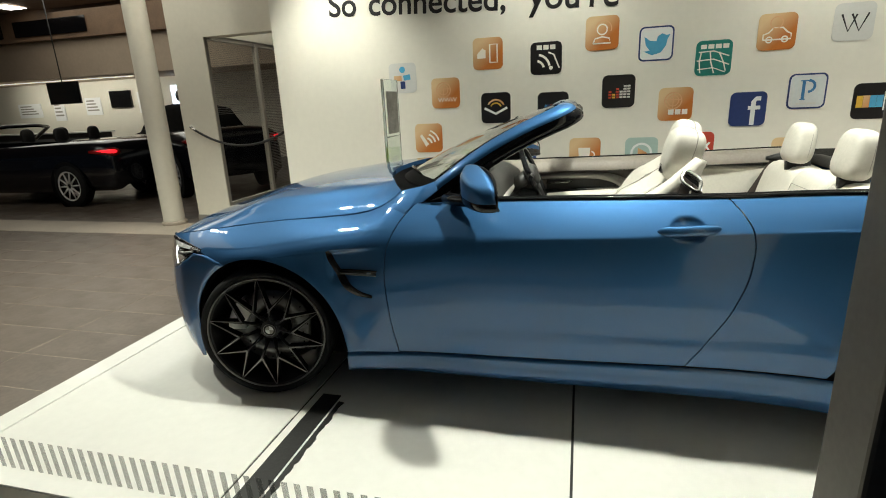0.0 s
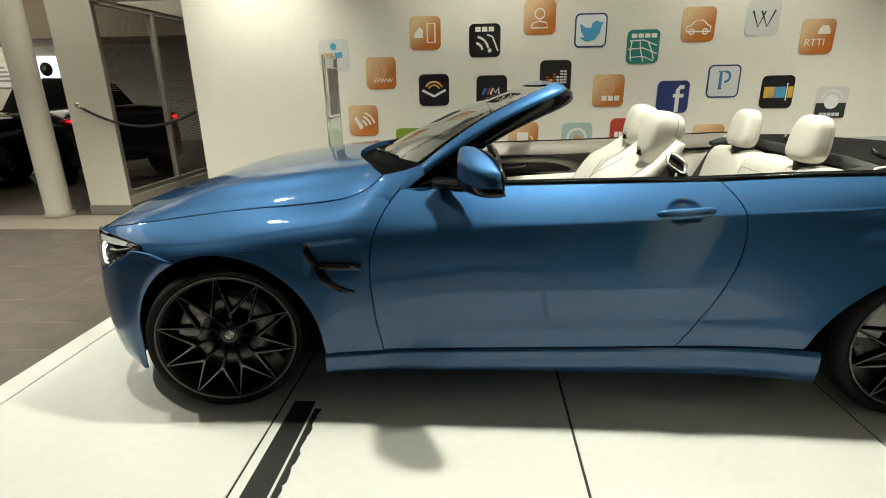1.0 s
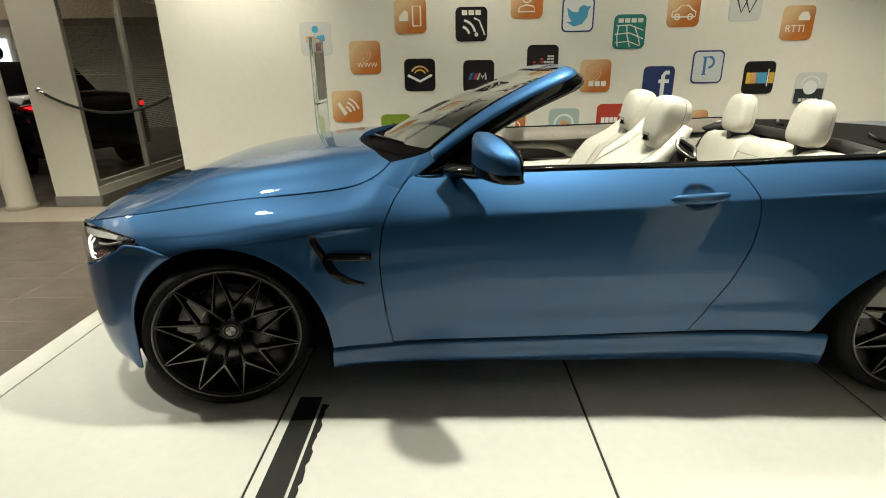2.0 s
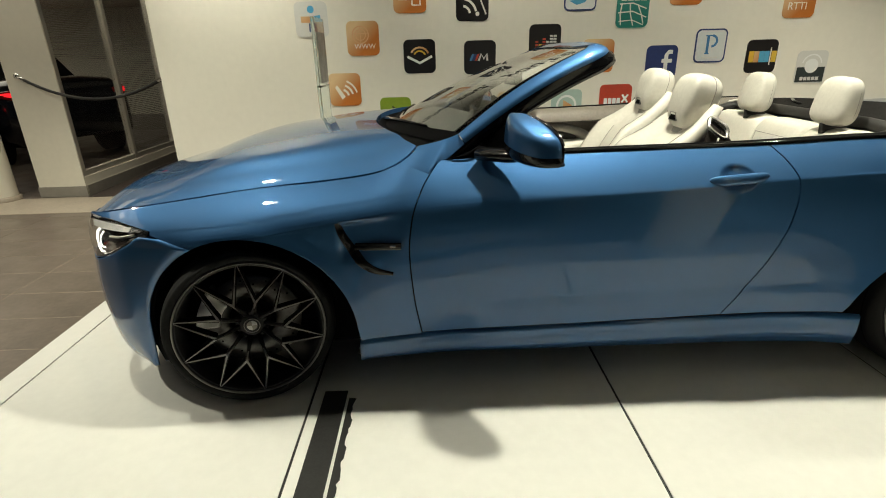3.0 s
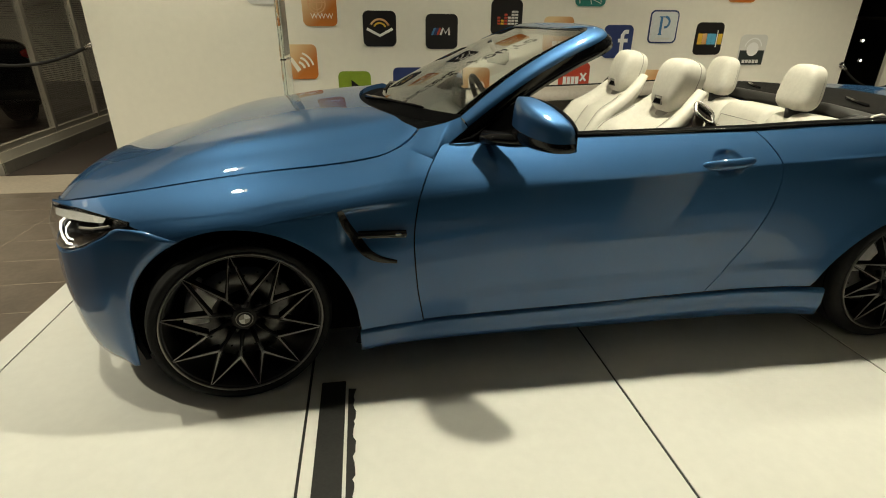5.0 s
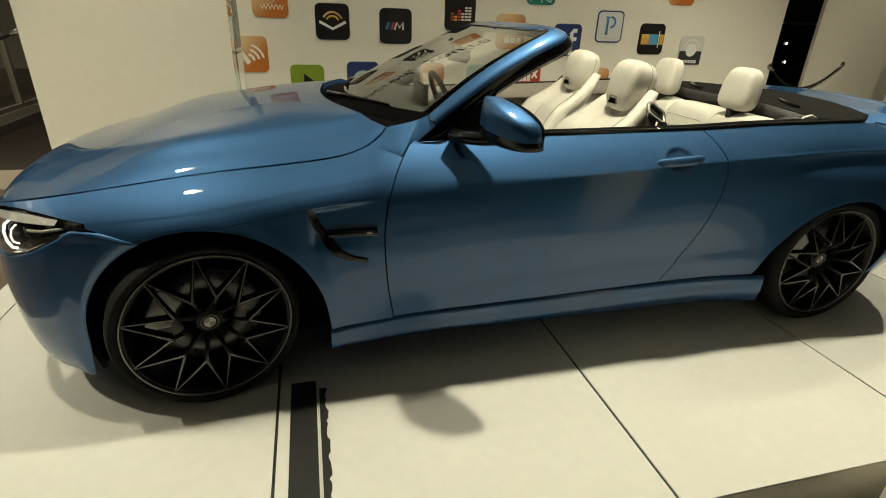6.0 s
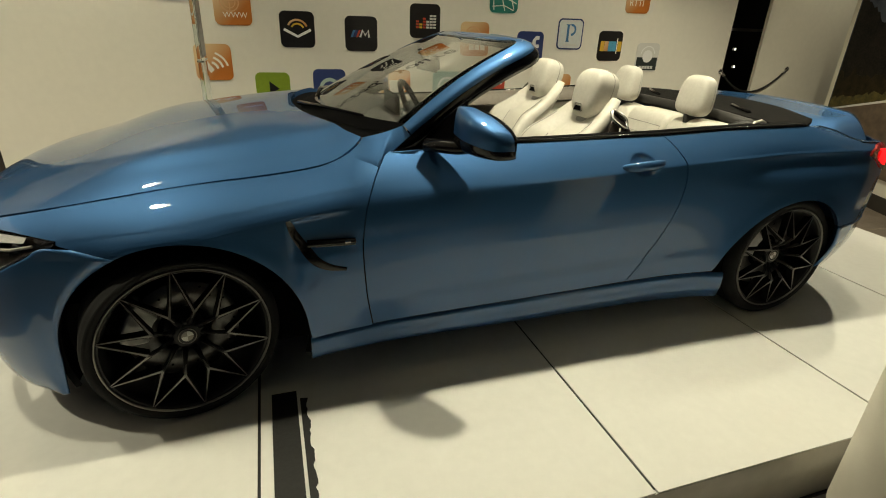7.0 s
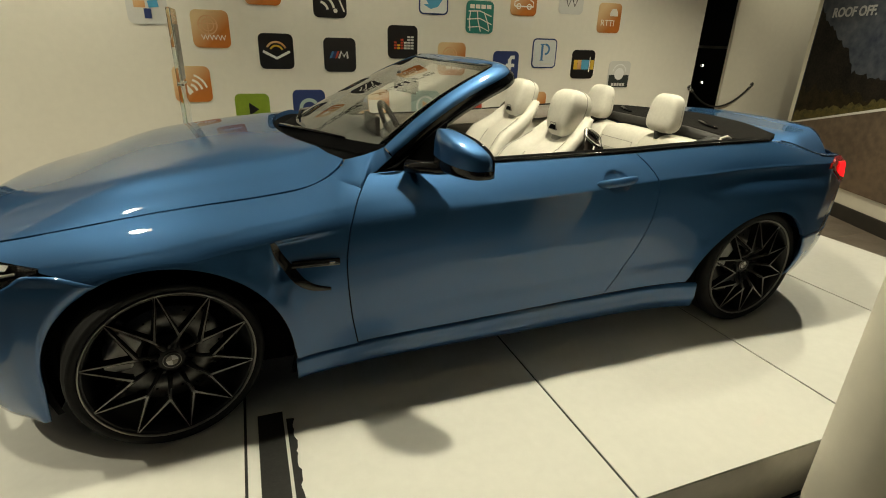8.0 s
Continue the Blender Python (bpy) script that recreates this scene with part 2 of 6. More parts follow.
def mirror_y(ob, name=None):
    """The same part on the car's other side."""
    me = ob.data.copy()
    me.transform(Matrix.Diagonal((1, -1, 1, 1)))
    me.flip_normals()
    o = new(name or ob.name.split(".")[0], me)
    o.parent = ob.parent
    if "label" in ob:
        o["label"] = ob["label"]
    for md in ob.modifiers:
        if md.type == "SOLIDIFY":
            k = o.modifiers.new("solid", "SOLIDIFY")
            k.thickness, k.offset = md.thickness, md.offset
        if md.type == "BEVEL":
            k = o.modifiers.new("bevel", "BEVEL")
            k.width, k.segments, k.limit_method, k.angle_limit = md.width, md.segments, md.limit_method, md.angle_limit
    return o


def solid(ob, thickness, offset=-1.0):
    md = ob.modifiers.new("solid", "SOLIDIFY")
    md.thickness, md.offset = thickness, offset
    return ob


def shell(rows, depth, toward, sharp=()):
    """A panel with turned-in edges: rows of points, its rim folded by depth along toward; sharp: rows along which it is creased."""
    bm = sheet(rows)
    n = len(rows[0])
    bm.verts.ensure_lookup_table()
    for j in sharp:
        for i in range(len(rows) - 1):
            e = bm.edges.get((bm.verts[i * n + j], bm.verts[(i + 1) * n + j]))
            if e:
                e.smooth = False
    d = Vector(toward).normalized() * depth
    rim = [r[0] for r in rows], [r[-1] for r in rows], rows[0], rows[-1]
    for line in rim:
        sheet([[Vector(p) for p in line], [Vector(p) + d for p in line]], bm)
    return bm

# ---- the room ----
FLOOR = -0.12


def structure(name, bm, material, label, category="", smooth=False, bevel=0.0):
    ob = part(name, bm, material, None, "", smooth, bevel)
    return tagged(ob, label, category or name.split("_")[0], "", "structure")


fb = box(-22, 12, -1.69, 15, FLOOR - 0.2, FLOOR - 0.0015)
box(-22, -1.22, -9, -1.69, FLOOR - 0.2, FLOOR - 0.0015, fb)
box(4.72, 12, -9, -1.69, FLOOR - 0.2, FLOOR - 0.0015, fb)
structure("floor", fb, M_GROUT, "brown stone tiled showroom floor with pale grout")
structure("wall_icons", box(-1.69, 5.28, 2.24, 2.42, FLOOR, 3.6), M_WALL, "cream painted display wall behind the convertible", "wall")
structure("wall_end", box(5.78, 8.6, 2.25, 2.29, FLOOR, 3.6), M_CREAM, "cream painted wall panel beside the dark opening", "wall")
structure("ceiling", box(-3.2, 8.6, -2.6, 2.42, CEIL, CEIL + 0.2), M_CEILM, "plain pale ceiling over the display bay")
structure("ceiling_showroom", box(-22, 12, 2.42, 15, 4.6, 4.8), M_SOFFIT, "brown ceiling of the far showroom", "ceiling")
structure("ceiling_left", box(-22, -3.2, -2.6, 2.42, 4.6, 4.8), M_SOFFIT, "brown ceiling of the showroom", "ceiling")
structure("wall_far", box(-22, 12, 12.6, 12.8, FLOOR, 4.6), M_CREAM, "cream back wall of the far showroom", "wall")
structure("wall_left", box(-22.2, -22, -9, 15, FLOOR, 4.6), M_CREAM, "cream side wall of the showroom", "wall")
structure("wall_right", box(12, 12.2, -9, 15, FLOOR, 4.6), M_CREAM, "cream side wall of the showroom", "wall")
structure("ground_outside", box(-22, 12, -30, -2.62, FLOOR - 0.1, FLOOR - 0.002), M_UNLIT, "dark pavement outside the window", "ground")
structure("bulkhead", box(-22, -3.42, 10.6, 12.6, 2.65, 3.75), mat("fascia_beige", (0.50, 0.40, 0.30), 0.7, vary=0.1, vscale=1), "beige bulkhead over the far showroom wall", "wall")
structure("fascia", box(-22, -3.42, 10.4, 10.6, 3.75, 4.6), M_SOFFIT, "brown panelled fascia above the bulkhead", "wall")

# stub wall with the glazed office screen
structure("wall_stub", box(-3.72, -3.20, 3.10, 3.118, FLOOR, 4.6), M_CREAM, "cream stub wall at the end of the glazed screen", "wall")
structure("wall_screen_plinth", box(-3.34, -3.20, 3.12, 9.0, FLOOR, 0.10), M_CREAM, "cream plinth under the glazed screen", "wall")
structure("wall_screen_head", box(-3.34, -3.20, 3.285, 9.0, 2.33, 4.6), M_CREAM, "cream panel above the glazed screen", "wall")
# passage end: its unlit depth is painted as a near-black wall
structure("wall_corridor_end", box(-3.6, 12, 9.0, 9.2, FLOOR, 4.6), M_UNLIT, "wall at the end of the passage, coloured near black for unlit depth", "wall")
structure("lintel", box(-3.20, -1.72, 3.10, 3.28, 2.29, 4.6), M_CREAM, "cream lintel over the passage", "wall")
structure("baseboard_stub", box(-3.726, -3.186, 3.086, 3.097, FLOOR + 0.003, 0.0), M_GREY, "grey skirting across the end of the stub wall", "baseboard")
structure("baseboard", box(-3.198, -3.186, 3.12, 9.0, FLOOR, 0.0), M_GREY, "grey skirting along the glazed screen", "baseboard")
structure("entrance_mat", box(-3.18, -1.82, 3.06, 9.0, FLOOR - 0.006, FLOOR + 0.006), M_MAT, "dark brown ribbed entrance mat in the passage", "mat")
structure("threshold", box(-9.0, -1.82, 2.42, 3.05, FLOOR - 0.006, FLOOR + 0.003), M_TILEL, "paler tile band across the floor", "floor")

win = thing("window_2", "aluminium framed office screen with half-lowered blinds", "window", (-3.245, 3.12, 0), kind="structure")
for k in range(5):
    part("window_frame", box(-0.03, 0.04, 1.1 * k, 1.1 * k + 0.06, 0.10, 2.33), M_ALU, win, smooth=False, bevel=0.004)
for k in range(4):
    y0, y1 = 1.1 * k + 0.06, 1.1 * k + 1.1
    part("rail", box(-0.025, 0.035, y0, y1, 0.10, 0.16), M_ALU, win, smooth=False)
    part("rail", box(-0.025, 0.035, y0, y1, 2.27, 2.33), M_ALU, win, smooth=False)
    pn = part("pane", box(-0.004, 0.004, y0, y1, 0.16, 2.27), M_PANE, win, smooth=False)
    pn.visible_shadow = False
    bm = bmesh.new()
    low = 1.34 if k % 2 == 0 else 0.2
    z = 2.26
    while z > low:
        v = [bm.verts.new(p) for p in ((-0.035, y0 + 0.01, z), (-0.035, y1 - 0.01, z), (-0.018, y1 - 0.01, z - 0.006), (-0.018, y0 + 0.01, z - 0.006))]
        bm.faces.new(v)
        z -= 0.024
    part("blind", bm, M_BLIND, win, "grey slatted blind", smooth=False)

col = thing("round_column", "white painted round column on a low base", "column", (-4.08, 3.02, FLOOR), kind="structure")
part("shaft", lathe([(0.14, 0.0), (0.14, 4.7)], 40, axis="z"), M_CREAM, col)
part("base_ring", lathe([(0.165, 0.0), (0.165, 0.04), (0.15, 0.055), (0.14, 0.055)], 40, axis="z"), M_TILEL, col)
col2 = thing("round_column", "cream painted round column beside the platform", "column", (2.225, -1.96, FLOOR), kind="structure")
part("shaft", lathe([(0.19, 0.0), (0.19, 3.4)], 40, axis="z"), M_CREAM, col2)

# floor tiles near the platform
tile_me = bpy.data.meshes.new("tile")
tb = box(0.004, 0.996, 0.004, 0.356, -0.012, 0.0)
tb.to_mesh(tile_me)
tb.free()
tile_me.materials.append(M_TILE)
floor_ob = bpy.data.objects["floor"]
far_bm = bmesh.new()
for i in range(-19, 10):
    for j in range(-8, 38):
        x, y = -2.1 + i, 0.12 + 0.36 * j
        if -1.2 < x and x + 1 < 4.8 and -3 < y < 1.5:
            continue
        if -3.38 < x + 0.5 < -1.8 and y > 3.0:
            continue
        if x < -8 or x > 7 or y > 3.4:
            box(x + 0.004, x + 0.996, y + 0.004, y + 0.356, FLOOR - 0.012, FLOOR, far_bm)
        else:
            t = new("tile", tile_me)
            t.location, t.parent = (x, y, FLOOR), floor_ob
far = part("floor_tiles_far", far_bm, M_TILE, None, smooth=False)
tagged(far, "brown stone floor tiles of the far showroom", "floor", kind="stuff")

# ---- the white platform ----
plat = thing("platform", "glossy white display platform with dark panel joints", "platform", kind="structure")
part("base", box(-1.215, 4.715, -1.695, 1.60, FLOOR - 0.01, -0.012), M_PLAT, plat, smooth=False)
part("joint_bed", box(-1.20, 4.70, -1.68, 1.59, -0.0115, -0.006), M_JOINT, plat, smooth=False)
edges = [-1.22, -1.083, 0.203, 1.441, 2.604, 3.688, 4.72]
for a, b in zip(edges, edges[1:]):
    wide = 0.0014 if a < -1.1 else 0.005
    part("panel", box(a + wide, b - wide, -1.70, 1.60, -0.0055, 0.0), M_PLAT, plat, smooth=False, bevel=0.0015)
part("fascia", box(-1.215, 4.715, -1.697, -1.66, -0.285, -0.013), M_FASCIA, plat, "grey glossy front face of the platform", smooth=False)
part("foot_strip", box(-1.215, 4.715, -1.706, -1.698, -0.285, -0.272), M_JOINT, plat, smooth=False)
structure("window_ledge", box(-1.22, 4.72, -2.60, -1.70, -0.36, -0.286), mat("ledge_stone", (0.47, 0.45, 0.41), 0.3, vary=0.1, vscale=3), "pale grey polished ledge in front of the platform", "ledge")
m1 = part("rubber_strip", box(0.250, 0.345, -1.70, -0.872, 0.0005, 0.006), M_RUBB, None, smooth=False, bevel=0.002)
tagged(m1, "black rubber cable strip on the white platform", "strip")
rag = [(0.356, -0.92), (0.386, -0.925)]
rng = random.Random(4)
rag += [(0.382 + rng.uniform(-0.007, 0.006), -0.94 - 0.0165 * k) for k in range(1, 40)]
rag += [(0.372, -1.60), (0.357, -1.585)]
m2 = part("tape_strip", prism(rag, 0.0005, 0.004, plane="xy"), M_RUBB, None, smooth=False)
tagged(m2, "narrow torn black tape strip on the white platform", "strip")

# ---- shop window nearest the viewer ----
shop = thing("window_1", "large shop window with a grey and black mullion", "window", (0, -2.53, 0), kind="structure")
part("mullion", box(1.607, 1.632, -0.03, 0.025, FLOOR, 3.3), M_GREY, shop, smooth=False, bevel=0.003)
part("gasket", box(1.6325, 1.78, -0.06, 0.02, FLOOR, 3.3), M_JOINT, shop, smooth=False)
part("rail", box(-6, 1.606, -0.03, 0.02, FLOOR - 0.01, 0.05), M_GREY, shop, smooth=False)
part("head", box(-6, 8, -0.05, 0.05, 3.2, 3.3), M_GREY, shop, smooth=False)
bm = bmesh.new()
x = -0.6
while x < 1.58:
    v = [bm.verts.new(p) for p in ((x, 0.0, 0.985), (x + 0.0062, 0.0, 0.985), (x + 0.0042, 0.0, 1.024), (x - 0.002, 0.0, 1.024))]
    bm.faces.new(v)
    x += 0.0132
M_FROST = mat("frosted_dash", (0.60, 0.60, 0.55), 0.8, vary=0.1, vscale=30)
M_FROST.node_tree.nodes["Principled BSDF"].inputs["Alpha"].default_value = 0.36
solid(part("safety_dashes", bm, M_FROST, shop, "row of frosted safety dashes", smooth=False), 0.0004)

# ---- poster wall ----
pw = thing("poster_wall", "cream partition carrying a large night road poster", "wall", (6.17, 1.60, 0), kind="structure")
pw.rotation_euler = (0, 0, math.atan2(-1.66, -0.62))
part("panel", box(-0.0, 3.0, 0.0, 0.09, 0.017, 3.2), M_CREAM, pw, smooth=False, bevel=0.004)
part("skirting", box(0.0, 3.0, -0.012, 0.10, FLOOR, 0.016), mat("dark_skirting", (0.03, 0.025, 0.02), 0.5, vary=0.3, vscale=10), pw, smooth=False)
structure("wall_dark", box(4.6, 8.6, 3.9, 4.0, FLOOR, 4.6), mat("dark_glazing", (0.004, 0.004, 0.005), 0.02), "black glazing beyond the opening", "wall")
# side wall and ceiling added in near black to stand for the unlit room
structure("wall_dark_side", box(4.5, 4.6, 2.42, 4.0, FLOOR, 4.6), M_UNLIT, "side wall beyond the opening, coloured near black as unlit space", "wall")
structure("ceiling_dark", box(4.5, 8.6, 2.43, 4.0, 3.3, 3.4), M_UNLIT, "ceiling beyond the opening, coloured near black as unlit space", "ceiling")
structure("transom", box(5.0, 8.4, 3.84, 3.89, 1.41, 1.45), M_ALU, "thin aluminium transom beyond the opening", "trim")

M_FARL = glow("far_lamp_glow", (1.0, 0.93, 0.80), 6)
for lx, lz in ((7.10, 1.16), (7.16, 0.91)):
    t = thing("far_lamp", "small round white lamp shining in the dark glazing", "lamp", (lx, 3.888, lz), "lamps in the dark glazing")
    part("rim_ring", lathe([(0.022, 0.004), (0.024, -0.006), (0.018, -0.008)], 16), M_GREY, t)
    part("lens", lathe([(0.0, -0.006), (0.017, -0.006)], 16), M_FARL, t, "lit lens")

# ---- the convertible ----
car = thing("convertible_car", "blue metallic two-door convertible with open roof and cream seats", "car")
W = curve([-0.72, -0.66, -0.60, -0.55, -0.45, -0.30, -0.10, 0.10, 0.35, 0.66, 1.2, 1.9, 2.3, 2.6, 2.85, 3.05, 3.2, 3.33],
           [0.615, 0.705, 0.765, 0.803, 0.855, 0.893, 0.920, 0.926, 0.915, 0.902, 0.898, 0.896, 0.902, 0.918, 0.926, 0.917, 0.896, 0.858])
ZC = curve([-0.45, 0.0, 0.4, 0.8, 1.14, 1.73, 2.0, 2.4, 2.85, 3.3], [0.66, 0.70, 0.755, 0.800, 0.815, 0.838, 0.856, 0.876, 0.888, 0.87])
ZF = spline([-0.62, -0.407, -0.215, 0.082, 0.333, 0.50, 0.58, 0.63, 0.67, 0.82], [0.751, 0.788, 0.814, 0.851, 0.870, 0.890, 0.919, 0.955, 0.985, 1.015])
TI = spline([-0.62, -0.407, 0.0, 0.35, 0.54, 0.62, 0.67, 0.82], [0.06, 0.105, 0.158, 0.150, 0.150, 0.165, 0.190, 0.160])
ZB = spline([0.6, 1.23, 1.57, 1.96, 2.34, 2.75, 2.95, 3.1, 3.33], [0.938, 0.952, 0.958, 0.967, 0.983, 0.992, 0.955, 0.92, 0.898])
LOW = curve([0.0, 0.05, 0.15, 0.28, 0.40, 0.50, 0.58, 0.75], [0.008, 0.001, 0.0, 0.007, 0.019, 0.030, 0.036, 0.05])
AF, AR = (0.01, 0.30, 0.405), (2.745, 0.315, 0.352)


def smooth01(t):
    t = min(1.0, max(0.0, t))
    return t * t * (3 - 2 * t)


def waist(x, d, side):
    """How far the flank lies in, d above its shoulder line."""
    if d <= 0:
        return LOW(-d) * (1 - 0.75 * side)
    zc = ZC(x)
    wf = smooth01((0.86 - x) / 0.36)
    td = d / 0.125
    door = 0.008 + 0.100 * td + 0.020 * td * td
    if x > 2.6:
        door += 0.05 * smooth01((x - 2.6) / 0.5) * td
    tf = d / max(0.05, ZF(x) - zc)
    fen = 0.008 * (1 - side) + TI(x) * min(tf, 1.3) ** 1.75
    return lerp(door, fen, wf)


def skin(x, z, out=0.0):
    """The car's left flank at x, z; out: metres proud of it."""
    zc = ZC(x)
    near = min(abs(math.hypot(x - a[0], z - a[1]) - a[2]) for a in (AF, AR))
    side = math.exp(-((min(abs(x - AF[0]), abs(x - AR[0])) / 0.55) ** 4))
    soft = lerp(0.026, 0.005, smooth01((x - 0.75) / 0.6))
    if abs(z - zc) < 2 * soft:
        inset = sum(w * waist(x, z - zc + k * soft / 2, side) for k, w in ((-2, 0.1), (-1, 0.24), (0, 0.32), (1, 0.24), (2, 0.1)))
    else:
        inset = waist(x, z - zc, side)
    if x > 2.1:
        inset += 0.022 * smooth01((x - 2.15) / 0.45) * smooth01((3.5 - x) / 0.4) * math.exp(-(((z - zc + 0.035) / 0.055) ** 2))
    dent = math.hypot((x - 1.832) / 0.064, (z - 0.862) / 0.042)
    if dent < 1:
        out -= 0.020 * (1 - dent * dent) ** 0.8
    if x > 2.0:
        out += 0.020 * math.exp(-(((x - 2.88) / 0.46) ** 4)) * smooth01((zc - z) / 0.17)
    if 0.7 < x < 2.5:
        zl = 0.375 + 0.045 * (x - 0.7) / 1.6
        env = smooth01((x - 0.72) / 0.35) * smooth01((2.45 - x) / 0.35)
        out += env * (0.006 * smooth01((zl + 0.020 - z) / 0.045) - 0.006 * smooth01((zc - 0.12 - z) / 0.26))
    if 0.36 < x < 0.66 and 0.58 < z < 0.80:
        top_ = 0.752 + 0.10 * (x - 0.37)
        out -= 0.017 * smooth01((0.650 - x) / 0.25) * smooth01((x - 0.366) / 0.022) * smooth01((top_ - z) / 0.022) * smooth01((z - 0.585) / 0.06)
    flare = 0.010 * math.exp(-((near / 0.045) ** 2)) * side
    return (x, -(W(x) - inset + flare + out), z)


def arch_z(x, a):
    d = a[2] ** 2 - (x - a[0]) ** 2
    return a[1] + math.sqrt(d) if d > 0 else -1


def flank(name, xs, zb, zt, xl=None, xr=None, rows=26, label="", pull=3, follow=False):
    """A panel of the flank. zb, zt: its lower and upper edge by x; xl, xr: its end edges by z; follow: its start edge keeps to the lower edge."""
    x0, x1 = xs[0], xs[-1]
    low = round(rows * 0.6)
    cols = []
    for x in xs:
        u = (x - x0) / (x1 - x0)
        lo, hi = zb(x), zt(x)
        zc = min(max(ZC(x), lo + 0.03), hi - 0.03)
        colp = []
        for i in range(rows + 1):
            z = lerp(lo, zc, 1 - (1 - i / low) ** 1.5) if i <= low else lerp(zc, hi, ((i - low) / (rows - low)) ** 1.5)
            xx = x
            if xl:
                xx += (1 - u) ** 3 * (xl(z - (lo - zb(x0) if follow else 0.0)) - x0)
            if xr:
                xx += u ** pull * (xr(z) - x1)
            colp.append(skin(xx, z))
        cols.append(colp)
    return part(name, shell(cols, 0.02, (0, 1, 0)), M_PAINT, car, label)


def frange(a, b, n):
    return [lerp(a, b, i / n) for i in range(n + 1)]


def arch_cols(a, lo, hi, n=26):
    """Columns across an arch, closer where it falls steeply."""
    return [a[0] - a[2] * 0.9985 * math.cos(t) for t in frange(lo, hi, n)]


DOORF = spline([0.281, 0.433, 0.619, 0.749, 0.852, 0.938, 1.0], [0.662, 0.640, 0.630, 0.645, 0.684, 0.748, 0.80])
DOORR = spline([0.30, 0.40, 0.56, 0.716, 0.80, 0.865, 0.917, 0.97], [1.862, 1.925, 2.008, 2.049, 2.054, 2.045, 2.020, 1.975])


def SILL(x):
    return 0.262 + 0.045 * min(1, max(0, (x - 0.4) / 2.0))


def joint_x(z):
    """Where the bumper meets the wing, from the arch up to the lamp's tip."""
    return lerp(-0.16, -0.322, min(1.0, max(0.0, (z - 0.667) / 0.045)))


# front wing: above the arch, then down to the sill behind it
t0 = math.acos((AF[0] + 0.16) / AF[2])
fx = arch_cols(AF, t0, math.pi, 40) + frange(0.422, 0.62, 26)
def wing_top(x):
    u = (x + 0.16) / 0.78
    xa = x + u ** 10 * 0.096 - (1 - u) ** 3 * 0.165
    return ZF(xa) if xa < 0.60 else lerp(ZF(0.60), 0.895, (xa - 0.60) / 0.116)


wing = flank("front_wing", fx, lambda x: max(arch_z(x, AF), SILL(x)), wing_top,
             xl=lambda z: joint_x(z) + 0.002, xr=lambda z: DOORF(z) - 0.0025, pull=10, rows=60, follow=True)
mirror_y(wing)
door = flank("door", frange(0.66, 1.72, 40)[:-1] + frange(1.72, 1.94, 40) + frange(1.94, 2.0, 4)[1:], lambda x: SILL(x) + 0.006, lambda x: ZB(x), xl=lambda z: DOORF(z) + 0.0025, xr=lambda z: DOORR(z) - 0.0025, rows=56)
mirror_y(door)
qx = frange(2.0, 2.385, 12) + arch_cols(AR, 0.05, math.pi - 0.521, 36) + frange(3.085, 3.33, 10)
quarter = flank("rear_wing", qx, lambda x: max(arch_z(x, AR), SILL(x) + 0.006 if x < 2.6 else 0.502), lambda x: ZB(x), xl=lambda z: DOORR(z) + 0.0025, rows=60)
mirror_y(quarter)

# sill skirt under the doors
rows = []
for x in frange(0.418, 2.405, 40):
    zt = SILL(x) - 0.004
    y = skin(x, zt)[1]
    dip = 0.006 * smooth01((x - 0.5) / 0.3) * smooth01((2.38 - x) / 0.25)
    rows.append([(x, y + 0.012, zt), (x, y + 0.002, zt - 0.006), (x, y + dip * 0.6, zt - 0.022), (x, y + dip, zt - 0.040), (x, y + dip * 0.8, zt - 0.055),
                 (x, y + 0.2 * dip, zt - 0.075), (x, y + 0.004, zt - 0.09), (x, y + 0.014, 0.165), (x, y + 0.04, 0.156), (x, y + 0.10, 0.158)])
sill = part("side_skirt", sheet(rows), M_PAINT, car)
mirror_y(sill)

# dark floor pan and inner shell
part("underbody", box(-0.62, 3.4, -0.70, 0.70, 0.15, 0.42), M_GAP, car, smooth=False)
for xa, xb in ((0.43, 2.38),):
    for s in (-1, 1):
        part("inner_sill", box(xa, xb, min(s * 0.70, s * 0.845), max(s * 0.70, s * 0.845), 0.18, 0.75), M_GAP, car, smooth=False)
for a in (AF, AR):
    for s in (-1, 1):
        bm = bmesh.new()
        rr = []
        for t in frange(-0.35, math.pi + 0.35, 28):
            c, sn = math.cos(t), math.sin(t)
            rr.append([(a[0] + (a[2] + 0.004) * c, s * 0.835, a[1] + (a[2] + 0.004) * sn), (a[0] + (a[2] + 0.03) * c, s * 0.83, a[1] + (a[2] + 0.03) * sn), (a[0] + (a[2] + 0.03) * c, s * 0.58, a[1] + (a[2] + 0.03) * sn)])
        sheet(rr, bm)
        part("wheel_arch_liner", bm, M_GAP, car)
        part("liner_back", box(a[0] - 0.44, a[0] + 0.44, min(s * 0.57, s * 0.59), max(s * 0.57, s * 0.59), 0.15, 0.74), M_GAP, car, smooth=False)

# ---- front end ----
PLAN = [(-0.395, 0.885), (-0.45, 0.868), (-0.52, 0.832), (-0.60, 0.772), (-0.67, 0.69), (-0.73, 0.585), (-0.775, 0.46), (-0.805, 0.32), (-0.822, 0.16), (-0.828, 0.0)]
SS = [i / (len(PLAN) - 1) for i in range(len(PLAN))]
PX, PY = curve(SS, [p[0] for p in PLAN]), curve(SS, [p[1] for p in PLAN])
